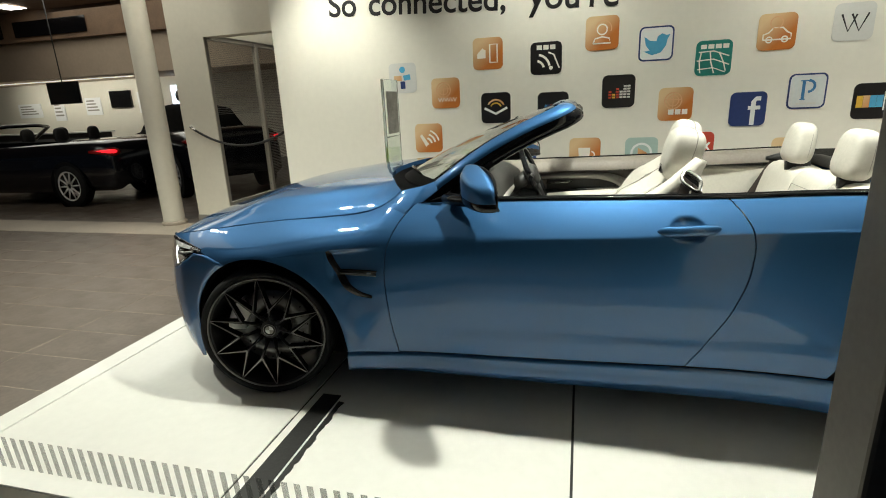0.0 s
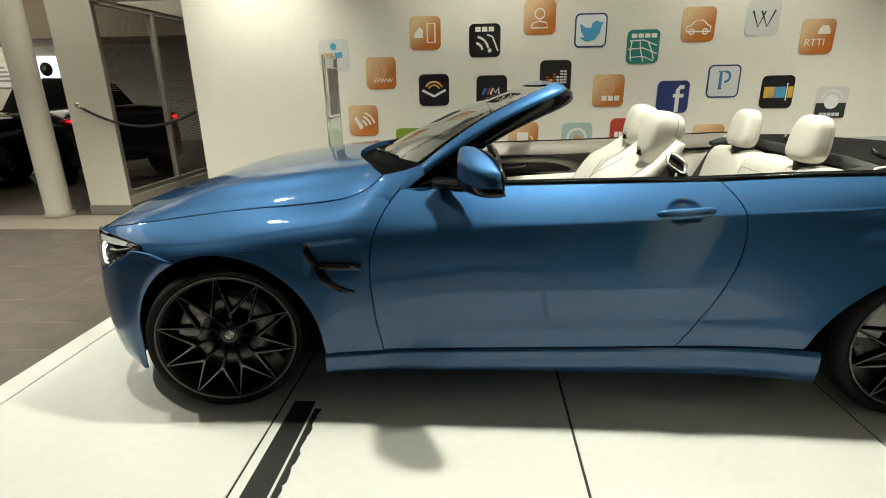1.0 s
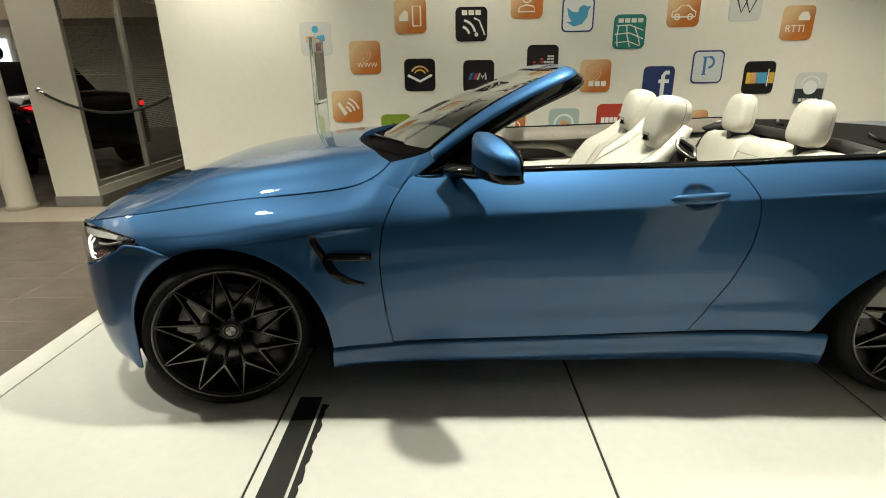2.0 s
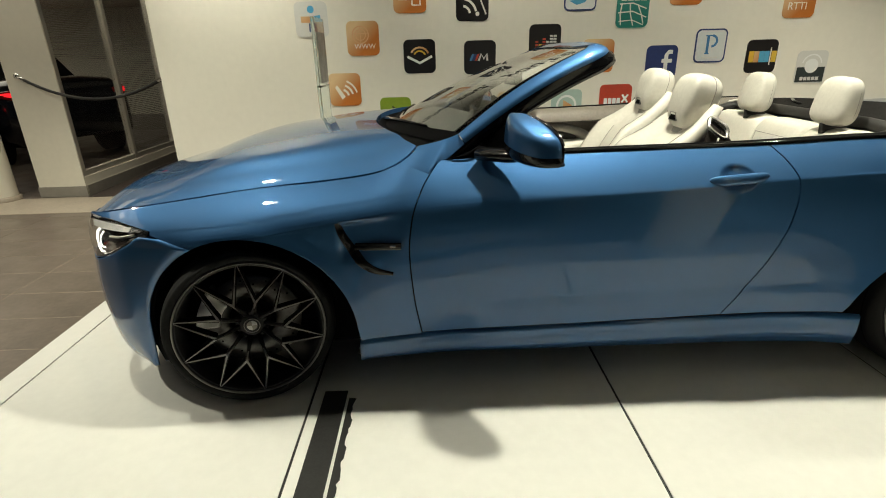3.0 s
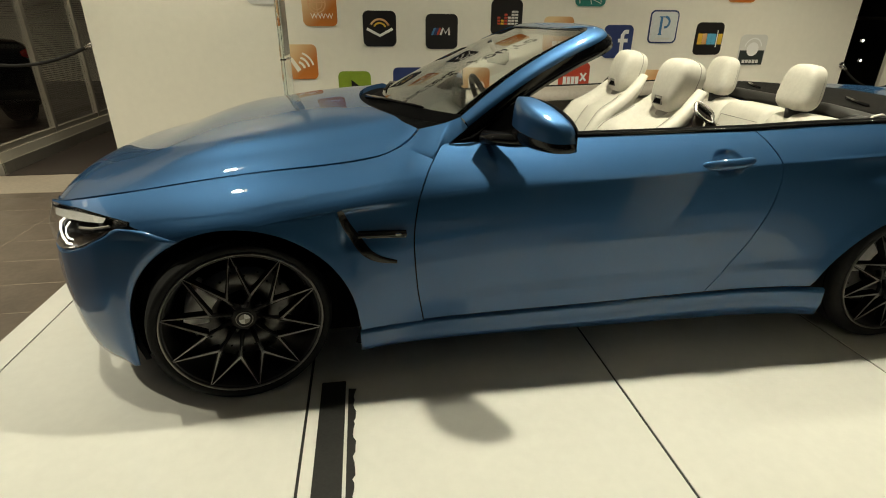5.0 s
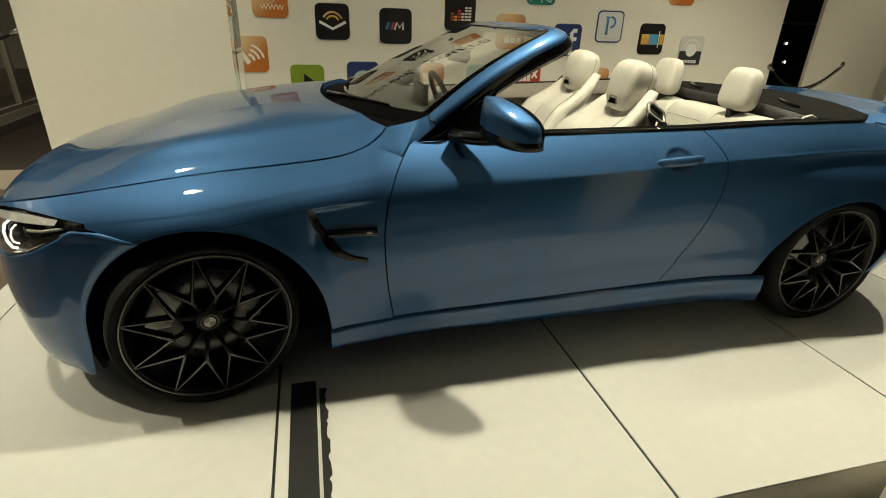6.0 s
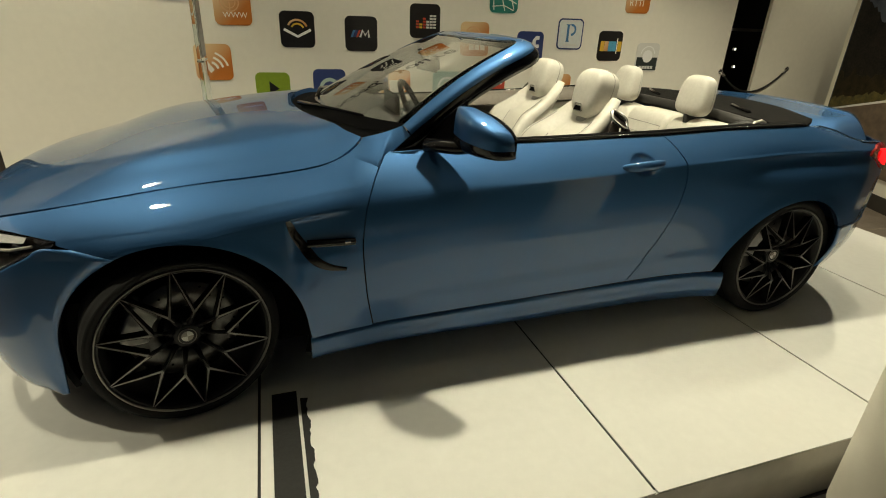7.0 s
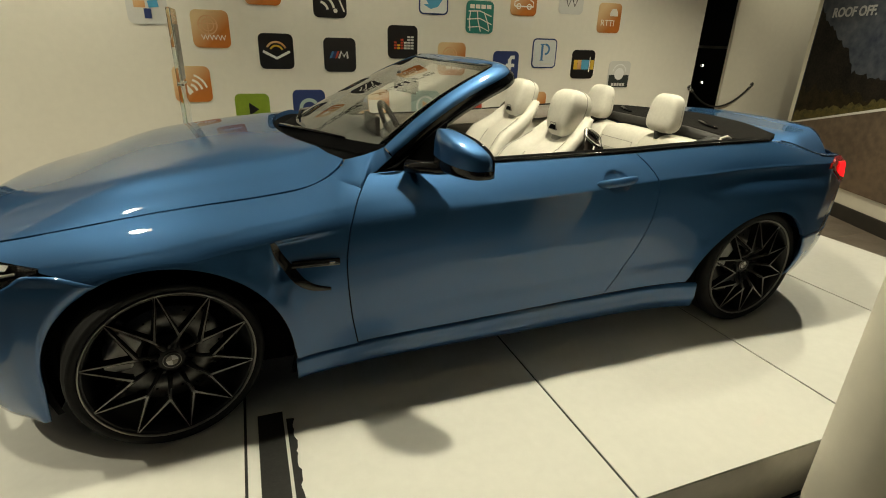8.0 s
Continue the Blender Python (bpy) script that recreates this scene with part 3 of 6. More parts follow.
BACK = curve([0.10, 0.16, 0.22, 0.27, 0.34, 0.45, 0.56, 0.66, 0.76], [0.070, 0.036, 0.018, 0.010, 0.004, 0.0, 0.008, 0.030, 0.075])


def nose(s, z, out=0.0):
    """The car's front from its left side (s = 0) to its middle (s = 1)."""
    b = BACK(z) - out
    dx, dy = PX(min(1, s + 0.01)) - PX(max(0, s - 0.01)), PY(min(1, s + 0.01)) - PY(max(0, s - 0.01))
    n = math.hypot(dx, dy)
    side = smooth01(s / 0.25)
    k = b * (0.35 + 0.65 * side)
    return (PX(s) - (dy / n) * k, -(PY(s) + (dx / n) * k), z)


def arch_front(z):
    if z > 0.667:
        return joint_x(z) - 0.002
    d = AF[2] ** 2 - (max(z, 0.30) - AF[1]) ** 2
    x = AF[0] - math.sqrt(max(0.0, d))
    return x - 0.14 * max(0, 0.30 - z)


# lamp outline by s: lower and upper edge
LB = spline([0.0, 0.05, 0.15, 0.30, 0.42, 0.55, 1.0], [0.700, 0.690, 0.648, 0.598, 0.575, 0.572, 0.572])
rows = []
for s in frange(0.0, 1.0, 40):
    r = []
    top = LB(s) - 0.002 + 0.016 * math.exp(-(((s - 0.060) / 0.045) ** 2))
    for i in range(67):
        z = lerp(0.118 + 0.03 * (1 - s), top, i / 66)
        p = list(nose(s, z))
        w = max(0.0, 1 - s / 0.16) ** 2
        if w > 0:
            x = p[0] + w * (arch_front(z) - PX(0))
            if s < 0.16:
                y = skin(x, z)[1]
                p = [x, lerp(p[1], y, min(1.0, w * 1.6)), z]
        r.append(tuple(p))
    rows.append(r)
for r in rows[::-1][1:]:
    rows.append([(x, -y, z) for x, y, z in r])
bump = part("front_bumper", sheet(rows), M_PAINT, car)
solid(bump, 0.006, 0.0)
# strip of the wing over each lamp
LZ = curve([0, 0.3, 0.65, 1.0], [0.722, 0.737, 0.747, 0.742])


def lamp_top(k):
    x = lerp(-0.318, -0.655, k)
    return skin(x, LZ(k))


rows = []
for k in frange(0.0, 1.0, 26):
    x = lerp(-0.3192, -0.655, k)
    zt = max(ZF(x), LZ(k) + 0.006)
    rows.append([skin(x, lerp(LZ(k) + 0.002, zt, i / 8)) for i in range(9)])
cap = part("wing_tip", shell(rows, 0.012, (0.4, 1, -0.2)), M_PAINT, car)
mirror_y(cap)

# headlamps
lamp = new("headlamp")
lamp.parent = car
rows_g, rows_h = [], []
for k in frange(0.0, 1.0, 30):
    t_ = Vector(lamp_top(k))
    s_ = 0.02 + 0.50 * k
    b_ = Vector(nose(s_, LB(s_) + 0.002, 0.001))
    tip = Vector(skin(-0.318, 0.712))
    w = max(0.0, 1 - k / 0.30) ** 2
    b_ = lerp(b_, tip, w)
    g, h = [], []
    for i in range(11):
        f = i / 10
        p = lerp(b_, t_, f) + Vector((-0.012, -0.010, 0)) * math.sin(math.pi * f) * min(1, k / 0.3)
        g.append(p)
        e = math.sin(math.pi * f) * min(1, k / 0.35)
        h.append(p + Vector((0.062 * e + 0.003, 0.055 * e + 0.003, 0)))
    rows_g.append(g)
    rows_h.append(h)
part("lamp_housing", sheet(rows_h), M_BLACK, lamp, "black lamp housing")
cov = solid(part("lamp_cover", sheet(rows_g), M_LAMPG, lamp, "clear lamp cover"), 0.002)
cov.visible_shadow = False


def inlamp(k, f, d):
    """A place in the lamp: k along it from its tip, f up it, d behind the cover."""
    i, j = min(29, int(k * 30)), min(9, int(f * 10))
    p = lerp(lerp(rows_g[i][j], rows_g[i + 1][j], k * 30 - i), lerp(rows_g[i][j + 1], rows_g[i + 1][j + 1], k * 30 - i), f * 10 - j)
    return p + Vector((0.72, 0.69, 0)) * d


def lampbar(pts, r, name, material, lab, d=0.022):
    return part(name, tube([inlamp(k, f, d) for k, f in pts], r, 8), material, lamp, lab)


lampbar([(0.80, 0.70), (0.86, 0.58), (0.87, 0.40), (0.83, 0.22), (0.74, 0.13), (0.66, 0.13)], 0.0045, "light_guide", M_LED, "lit white light guide")
lampbar([(0.70, 0.64), (0.745, 0.52), (0.745, 0.38), (0.70, 0.27), (0.62, 0.24)], 0.003, "light_guide", M_LED, "lit white light guide")
rows = [[inlamp(k, f, 0.008 + 0.03 * (0.95 - f)) for f in (0.72, 0.79, 0.86, 0.93)] for k in frange(0.26, 0.95, 20)]
part("brow", sheet(rows), M_CALI, lamp, "pale reflector brow")
lampbar([(0.18, 0.50), (0.36, 0.52), (0.52, 0.56)], 0.005, "trim", M_GREY, "grey trim blade", 0.018)
for k in (0.55, 0.75):
    c = inlamp(k, 0.50, 0.042)
    part("projector", lathe([(0.0, -0.012), (0.018, -0.010), (0.026, 0.0), (0.028, 0.012)], 20, centre=c), M_BLACK, lamp, "round projector lens")
for o in list(lamp.children):
    mirror_y(o)

# kidney grille and lower intakes
for s in (-1, 1):
    out = [(s * 0.03 + s * 0.20 * a, 0.55 + 0.115 * b) for a, b in [(0, -1), (0.6, -1), (0.95, -0.4), (1.0, 0.2), (0.9, 0.8), (0.5, 1.0), (0, 0.9)]]
    gr = part("kidney_grille", prism(out, -0.842, -0.80, plane="yz"), M_BLACK, car, "gloss black grille")
    for k in range(6):
        y = s * (0.05 + 0.028 * k)
        part("grille_bar", box(-0.848, -0.842, min(y, y + s * 0.008), max(y, y + s * 0.008), 0.46, 0.64), M_PLAST, gr, smooth=False)
part("lower_intake", prism([(-0.40, 0.18), (0.40, 0.18), (0.34, 0.36), (-0.34, 0.36)], -0.836, -0.80, plane="yz"), M_PLAST, car)

# ---- bonnet ----
US = [0, 0.06, 0.14, 0.30, 0.45, 0.62, 0.78, 0.87, 0.92, 0.96, 1.0]
SIDE = [(-0.668, 0.575, 0.742), (-0.62, 0.675, 0.753), (-0.53, 0.722, 0.769), (-0.33, 0.760, 0.799), (-0.10, 0.765, 0.829), (0.18, 0.765, 0.859), (0.42, 0.762, 0.880), (0.55, 0.752, 0.904), (0.60, 0.742, 0.928), (0.64, 0.728, 0.955), (0.668, 0.712, 0.984)]
MIDC = [(-0.800, 0.662), (-0.775, 0.718), (-0.70, 0.778), (-0.48, 0.845), (-0.25, 0.914), (0.0, 0.956), (0.22, 0.987), (0.34, 0.997), (0.39, 1.001), (0.425, 1.005), (0.455, 1.007)]
sX, sY, sZ = (curve(US, [p[k] for p in SIDE]) for k in range(3))
mX, mZ = (curve(US, [p[k] for p in MIDC]) for k in range(2))


def bonnet(u, v, out=0.0):
    """The bonnet from front (u = 0) to rear, across from v = -1 to 1."""
    a = abs(v)
    x = lerp(mX(u), sX(u), a ** 2.2)
    z = mZ(u) - (mZ(u) - sZ(u)) * (0.17 * a * a + 0.83 * a ** lerp(3.6, 7.5, smooth01((u - 0.10) / 0.40)))
    rise = smooth01((u - 0.34) / 0.22)
    ridge = smooth01((0.90 - a) / 0.10) * 0.018
    z += ridge * rise * (1 - 0.4 * smooth01((u - 0.85) / 0.15))
    return (x, v * sY(u), z + out)


rows = [[bonnet(u, v) for v in frange(-0.994, 0.994, 110)] for u in frange(0, 1, 60)]
part("bonnet", shell(rows, 0.025, (0, 0, -1)), M_PAINT, car)
# edges of the wing corner between bonnet, door and pillar
n_ = 12
low_e = []
for k in frange(0, 1, n_):
    x = lerp(0.60, 0.717, k)
    low_e.append(Vector(skin(x, lerp(ZF(0.60), 0.895, k))))
lft = []
for k in frange(0, 1, n_):
    u = lerp(0.92, 1.0, k)
    lft.append(Vector((sX(u) + 0.004, -sY(u) - 0.003, sZ(u) + 0.001)))
lft[0] = low_e[0]
rgt = [Vector(skin(DOORF(z) - 0.003, z)) for z in frange(0.895, 0.926, n_)]
rows = [[bonnet(u, v, -0.035) for v in frange(-0.985, 0.985, 20)] for u in frange(0.03, 0.99, 16)]
part("engine_bay_seal", sheet(rows), M_GAP, car)

# ---- windscreen, pillars, header ----


def screen(v, t, out=0.0):
    """The windscreen from cowl (t = 0) to header, across from v = -1 to 1."""
    bx, by, bz = 0.515 + 0.285 * abs(v) ** 2.1, 0.715 * v, 0.995 + 0.006 * abs(v)
    tx, ty, tz = 1.335 + 0.035 * v * v, 0.575 * v, 1.333 - 0.004 * v * v
    bulge = 0.028 * math.sin(math.pi * t)
    return Vector((lerp(bx, tx, t) - 0.45 * bulge, lerp(by, ty, t) * (1 + 0.010 * math.sin(math.pi * t)), lerp(bz, tz, t) + 0.9 * bulge + out))


glz = part("windscreen", sheet([[screen(v, t) for v in frange(-1, 1, 36)] for t in frange(0, 1, 20)]), M_WSCR, car, "clear windscreen glass")
solid(glz, 0.004)
glz.visible_shadow = False
part("windscreen_border", sheet([[screen(v, t, 0.003) for v in frange(-1, 1, 36)] for t in (-0.02, 0.0, 0.03, 0.065)]), M_MATT, car, "black glass border")
# cowl with wipers
part("cowl", sheet([[Vector(bonnet(0.985, v, -0.022)) * (1 - k) + (screen(v, 0) + Vector((0.02, 0, -0.012))) * k for v in frange(-1, 1, 30)] for k in frange(0, 1, 5)]), M_MATT, car, "black scuttle panel")
for y0, y1, h in ((0.05, -0.52, 0.0), (0.60, 0.02, 0.02)):
    part("wiper", tube([screen(y0 / 0.7, -0.03, 0.02), screen((y0 * 0.6 + y1 * 0.4) / 0.7, 0.03 + h, 0.016), screen(y1 / 0.7, 0.06 + h, 0.010)], [0.012, 0.008, 0.005], 8), M_BLACK, car)

def pillar_section(t):
    """The left pillar's paint and seal, cut across at t."""
    a = screen(-1, t)
    tt = max(0, t)
    o = a + Vector((0.012 + 0.018 * tt, -0.030 - 0.014 * tt, -0.010 - 0.014 * tt))
    lo = o + Vector((0.012, -0.004, -0.015 + 0.006 * tt))
    k1 = lo + Vector((0.003, 0.002, -0.001))
    paint = [a + Vector((0, 0, 0.004)), lerp(a, o, 0.45) + Vector((0, -0.002, 0.0065)), o + Vector((0, -0.002, 0.004)), o + Vector((0.006, -0.005, -0.004)), lo]
    rub = [k1, k1 + Vector((0.018, 0.001, -0.019)), k1 + Vector((0.038, 0.014, -0.039)), k1 + Vector((0.042, 0.026, -0.038)), k1 + Vector((0.016, 0.05, -0.004)), a + Vector((0.02, -0.005, -0.012))]
    return paint, rub


def header_section(v):
    """The header's paint and seal, cut across at v."""
    a = screen(v, 1.0)
    drop = Vector((0, 0, -0.020 * abs(v) ** 6))
    paint = [screen(v, 0.952, 0.0055), a + Vector((-0.004, 0, 0.008)), a + drop + Vector((0.016, 0, 0.012)), a + drop + Vector((0.034, 0, 0.006)), a + drop + Vector((0.044, 0, -0.008))]
    c = a + drop
    rub = [c + Vector((0.0445, 0, -0.010)), c + Vector((0.066, 0, -0.014)), c + Vector((0.072, 0, -0.028)), c + Vector((0.052, 0, -0.042)), c + Vector((0.025, 0, -0.044)), a + Vector((0.0, 0, -0.014))]
    return paint, rub


def corner_rows(which, n=14):
    """Bends the pillar's section round into the header's."""
    p, q, h, g = pillar_section(0.86)[which], pillar_section(0.84)[which], header_section(-0.72)[which], header_section(-0.70)[which]
    rows = []
    for k in range(n + 1):
        t = k / n
        r = []
        for i in range(len(p)):
            d0, d1 = (p[i] - q[i]).normalized(), (h[i] - g[i]).normalized()
            L = (h[i] - p[i]).length * 0.62
            c0, c1 = p[i] + d0 * L, h[i] + d1 * L * 0.80
            r.append((1 - t) ** 3 * p[i] + 3 * t * (1 - t) ** 2 * c0 + 3 * t * t * (1 - t) * c1 + t ** 3 * h[i])
        rows.append(r)
    return rows


pil = [pillar_section(t)[0] for t in frange(0.046, 0.86, 24)] + corner_rows(0)[1:]
seal = [pillar_section(t)[1] for t in frange(-0.13, 0.86, 26)] + corner_rows(1)[1:]
# wing corner that sweeps up into the pillar, round the corner of the glass
c0, c1, c2 = lft[-1], Vector((0.775, -0.713, 1.002)), pillar_section(0.042)[0][0] + Vector((0, 0, 0.002))
inner = [(1 - t) ** 2 * c0 + 2 * t * (1 - t) * c1 + t * t * c2 for t in frange(0, 1, 24)]
outer = low_e + rgt[1:] + [pillar_section(lerp(-0.12, 0.042, k))[0][4] for k in frange(0, 1, n_)]
arc = [0.0]
for a, b in zip(outer, outer[1:]):
    arc.append(arc[-1] + (b - a).length)
along = [[float(np.interp(arc[-1] * t, arc, [p[k] for p in outer])) for k in range(3)] for t in frange(0, 1, 24)]
rows = []
for j in range(n_ + 1):
    v = j / n_
    rows.append([])
    for i in range(25):
        u = i / 24
        side = (1 - u) * lft[j] + u * lerp(outer[-1], inner[-1], v)
        flat = (1 - u) * lerp(lft[0], lft[-1], v) + u * lerp(outer[-1], inner[-1], v)
        rows[-1].append(lerp(Vector(along[i]), inner[i], v) + side - flat + Vector((0, -0.002, 0.003)) * (16 * u * (1 - u) * v * (1 - v)))
ft_ = part("wing_corner", shell(rows, 0.012, (0.3, 0.8, -0.6)), M_PAINT, car)
mirror_y(ft_)
pl = part("windscreen_pillar", sheet(pil), M_PAINT, car)
mirror_y(pl)
sl = part("pillar_seal", sheet(seal), M_BLACK, car, "black rubber pillar seal")
mirror_y(sl)
part("header_rail", sheet([header_section(v)[0] for v in frange(-0.72, 0.72, 24)]), M_PAINT, car)
part("header_seal", sheet([header_section(v)[1] for v in frange(-0.72, 0.72, 24)]), M_BLACK, car, "black header seal")
# latch block proud of the seal at each end of the header
rows = []
for x, w, h in ((-0.030, 0.008, 0.005), (-0.022, 0.020, 0.012), (0.0, 0.026, 0.017), (0.020, 0.024, 0.015), (0.030, 0.016, 0.009), (0.034, 0.006, 0.004)):
    rows.append([screen(-0.93, 1.0) + Vector((0.048 + x, w * math.cos(t) - 0.012, -0.034 + 0.30 * -x + h * math.sin(t))) for t in frange(0, 2 * math.pi * 15 / 16, 15)])
lt_ = part("latch_cover", sheet(rows, close=True), M_BLACK, car)
mirror_y(lt_)
# rear-view mirror
c = Vector((1.135, 0.03, 1.192))
bm = box(-0.016, 0.016, -0.118, 0.118, -0.036, 0.036)
bmesh.ops.bevel(bm, geom=bm.edges[:], offset=0.014, segments=3, affect="EDGES")
bm.transform(Matrix.Translation(c) @ Matrix.Rotation(radians(12), 4, "Z"))
rv = part("interior_mirror", bm, M_BLACK, car)
part("mirror_stem", tube([c + Vector((-0.01, 0, 0.02)), c + Vector((-0.04, 0, 0.07))], 0.012, 8), M_PLAST, rv)

# ---- side mirrors ----


MIR_Y = [-0.838, -0.860, -0.900, -0.950, -0.995, -1.018, -1.030, -1.036]
MIR = [spline(MIR_Y[::-1], k[::-1]) for k in (
    [0.998, 0.991, 0.990, 1.000, 1.028, 1.054, 1.078, 1.100],
    [1.045, 1.066, 1.094, 1.122, 1.142, 1.148, 1.148, 1.140],
    [0.968, 0.960, 0.955, 0.952, 0.950, 0.951, 0.955, 0.968],
    [1.112, 1.113, 1.105, 1.088, 1.064, 1.048, 1.034, 1.014])]


def mirror_shell(a0, a1, name, material, lab):
    """A band of the housing between two angles of its cross-section."""
    rows = []
    for y in frange(MIR_Y[0], MIR_Y[-1], 26):
        xf, xr, zb, zt = (f(y) for f in MIR)
        r = []
        for a in frange(a0, a1, 30):
            c, s = math.cos(a), math.sin(a)
            cx = abs(c) ** 0.45 if c > 0 else -abs(c) ** 0.55
            sz = math.copysign(abs(s) ** 0.58, s)
            z = (zb + zt) / 2 + (zt - zb) / 2 * sz
            r.append(((xf + xr) / 2 + (xr - xf) / 2 * cx - 0.008 * sz + (0.012 * (sz - 1) * min(1, max(0, (y + 1.0) / 0.14)) if c < 0 else 0.0) * abs(cx), y, z))
        rows.append(r)
    bm = sheet(rows)
    bm.faces.new(list(bm.verts)[-31:])
    return part(name, bm, material, sm, lab)


sm = new("side_mirror")
sm.parent = car
mirror_shell(-0.06, math.pi + 0.08, "mirror_cap", M_PAINT, "blue mirror cap")
mirror_shell(math.pi + 0.084, 2 * math.pi - 0.064, "mirror_base", M_BLACK, "gloss black mirror base")
part("mirror_arm", tube([(0.90, -0.775, 0.962), (0.95, -0.812, 0.962), (1.00, -0.85, 0.964), (1.04, -0.885, 0.972), (1.08, -0.92, 0.98)], [0.040, 0.038, 0.040, 0.038, 0.030], 14, flat=0.65), M_BLACK, sm)
rim_pts = [(MIR[1](y) - 0.004, y, MIR[3](y) - 0.014) for y in frange(-0.845, -1.02, 8)] + [(MIR[1](-1.024) - 0.002, -1.026, z) for z in frange(1.026, 0.974, 4)] + [(MIR[1](y) + 0.003, y, MIR[2](y) + 0.010) for y in frange(-1.02, -0.845, 8)]
part("mirror_bezel", tube(rim_pts, 0.0065, 8), M_BLACK, sm, "black mirror bezel")
part("mirror_glass", sheet([[(MIR[1](y) - 0.002, y, lerp(MIR[2](y) + 0.016, MIR[3](y) - 0.020, k)) for k in frange(0, 1, 6)] for y in frange(-0.86, -1.015, 12)], thick=0.003), M_CHROME, sm)
for o in list(sm.children):
    mirror_y(o)

# black corner plate ahead of the side window, and the waist seal
rows = []
for t in frange(0, 1, 8):
    xb = lerp(0.757, 1.02, t)
    lo = Vector(skin(xb, ZB(xb) - 0.004, 0.002))
    hi = screen(-1, 0.03 + 0.42 * t) + Vector((0.045, -0.056, -0.056))
    rows.append([lerp(lo, hi, k) for k in frange(0, 1, 4)])
sp = part("corner_plate", sheet(rows), M_MATT, car, "black corner plate under the pillar")
mirror_y(sp)
ws = part("waist_seal", tube([(x, skin(x, ZB(x))[1] + 0.004, ZB(x) + 0.003) for x in frange(0.95, 2.78, 50)], 0.0085, 8), M_BLACK, car)
mirror_y(ws)
for s, m, lab in ((1, M_MATT, "black inner door seal"), (-1, M_DOORC, "taupe inner door lining")):
    part("waist_shelf", sheet([[(x, s * (skin(x, ZB(x))[1] + d), ZB(x) + 0.002 - h) for d, h in ((0.006, 0), (0.05, -0.006), (0.09, 0.0), (0.125, 0.03), (0.135, 0.07))] for x in frange(0.80, 2.75, 40)]), m, car, lab)

# ---- door handles ----
rows = []
for k in frange(0, 1, 20):
    x = lerp(1.722, 1.948, k)
    y0 = -(W(x) - 0.030)
    zc_ = 0.852 + 0.014 * k
    hgt = 0.0195 * (1 - abs(2 * k - 1) ** 5) ** 0.5 + 0.0015
    dep = 0.006 + 0.022 * (1 - abs(2 * k - 1) ** 4)
    rows.append([(x, y0 - dep * (0.45 + 0.55 * math.cos(t)), zc_ + hgt * math.sin(t)) for t in frange(0, 2 * math.pi * 15 / 16, 15)])
dh = part("door_handle", sheet(rows, close=True), M_PAINT, car, "blue pull handle")
mirror_y(dh)
# ---- wing vents ----


GX = spline([0, 0.15, 0.42, 0.60, 0.80, 1.0], [0.372, 0.380, 0.418, 0.455, 0.508, 0.566])
GZ = spline([0, 0.15, 0.42, 0.60, 0.80, 1.0], [0.748, 0.705, 0.624, 0.576, 0.549, 0.541])
rows = []
for t in frange(0, 1, 24):
    w = 0.004 + 0.026 * math.sin(math.pi * min(1, 0.12 + 0.80 * t)) ** 1.3
    dx, dz = GX(t + 0.01) - GX(t - 0.01), GZ(t + 0.01) - GZ(t - 0.01)
    n = math.hypot(dx, dz)
    px, pz = -dz / n, dx / n
    rows.append([skin(GX(t) - 0.006 * px, GZ(t) - 0.006 * pz, 0.001), skin(GX(t), GZ(t), 0.004), skin(GX(t) + w * px, GZ(t) + w * pz, 0.0012)])
vt = part("wing_vent", sheet(rows), M_BLACK, car, "gloss black gill behind the front wheel")
mirror_y(vt)
rows = [[skin(x, 0.655 + 0.012 * (x - 0.43) + h * (1 - 0.3 * (x - 0.43) / 0.17), o) for h, o in ((-0.016, 0.004), (-0.010, 0.020), (0.006, 0.022), (0.013, 0.004))] for x in frange(0.432, 0.602, 12)]
vb = part("vent_blade", sheet(rows), M_BLACK, car, "black vent blade")
mirror_y(vb)
vb2 = part("vent_trim", tube([skin(x, 0.646, 0.018) for x in frange(0.46, 0.60, 10)], 0.0022, 6), M_GREY, car, "thin chrome trim")
mirror_y(vb2)
vb3 = part("vent_badge", box(0.562, 0.582, -0.932, -0.926, 0.656, 0.663), M_CHROME, car, smooth=False)
mirror_y(vb3)

# ---- rear end ----
RPLAN = [(3.20, 0.896), (3.28, 0.876), (3.36, 0.842), (3.43, 0.786), (3.49, 0.705), (3.545, 0.57), (3.585, 0.39), (3.61, 0.19), (3.615, 0.0)]
RS = [i / (len(RPLAN) - 1) for i in range(len(RPLAN))]
RX, RY = curve(RS, [p[0] for p in RPLAN]), curve(RS, [p[1] for p in RPLAN])
RBACK = curve([0.14, 0.22, 0.36, 0.50, 0.62, 0.72, 0.82, 0.90], [0.040, 0.020, 0.006, 0.0, 0.0, 0.006, 0.020, 0.055])


def tail(s, z, out=0.0):
    b = RBACK(z) - out
    return (RX(s) - b * smooth01(s / 0.4) - 0.3 * b * (1 - smooth01(s / 0.4)), -(RY(s) - b * (1 - 0.6 * s)), z)


def arch_rear(z):
    d = AR[2] ** 2 - (max(z, 0.30) - AR[1]) ** 2
    return AR[0] + math.sqrt(max(0.0, d)) - 0.030 * smooth01((0.50 - z) / 0.22)


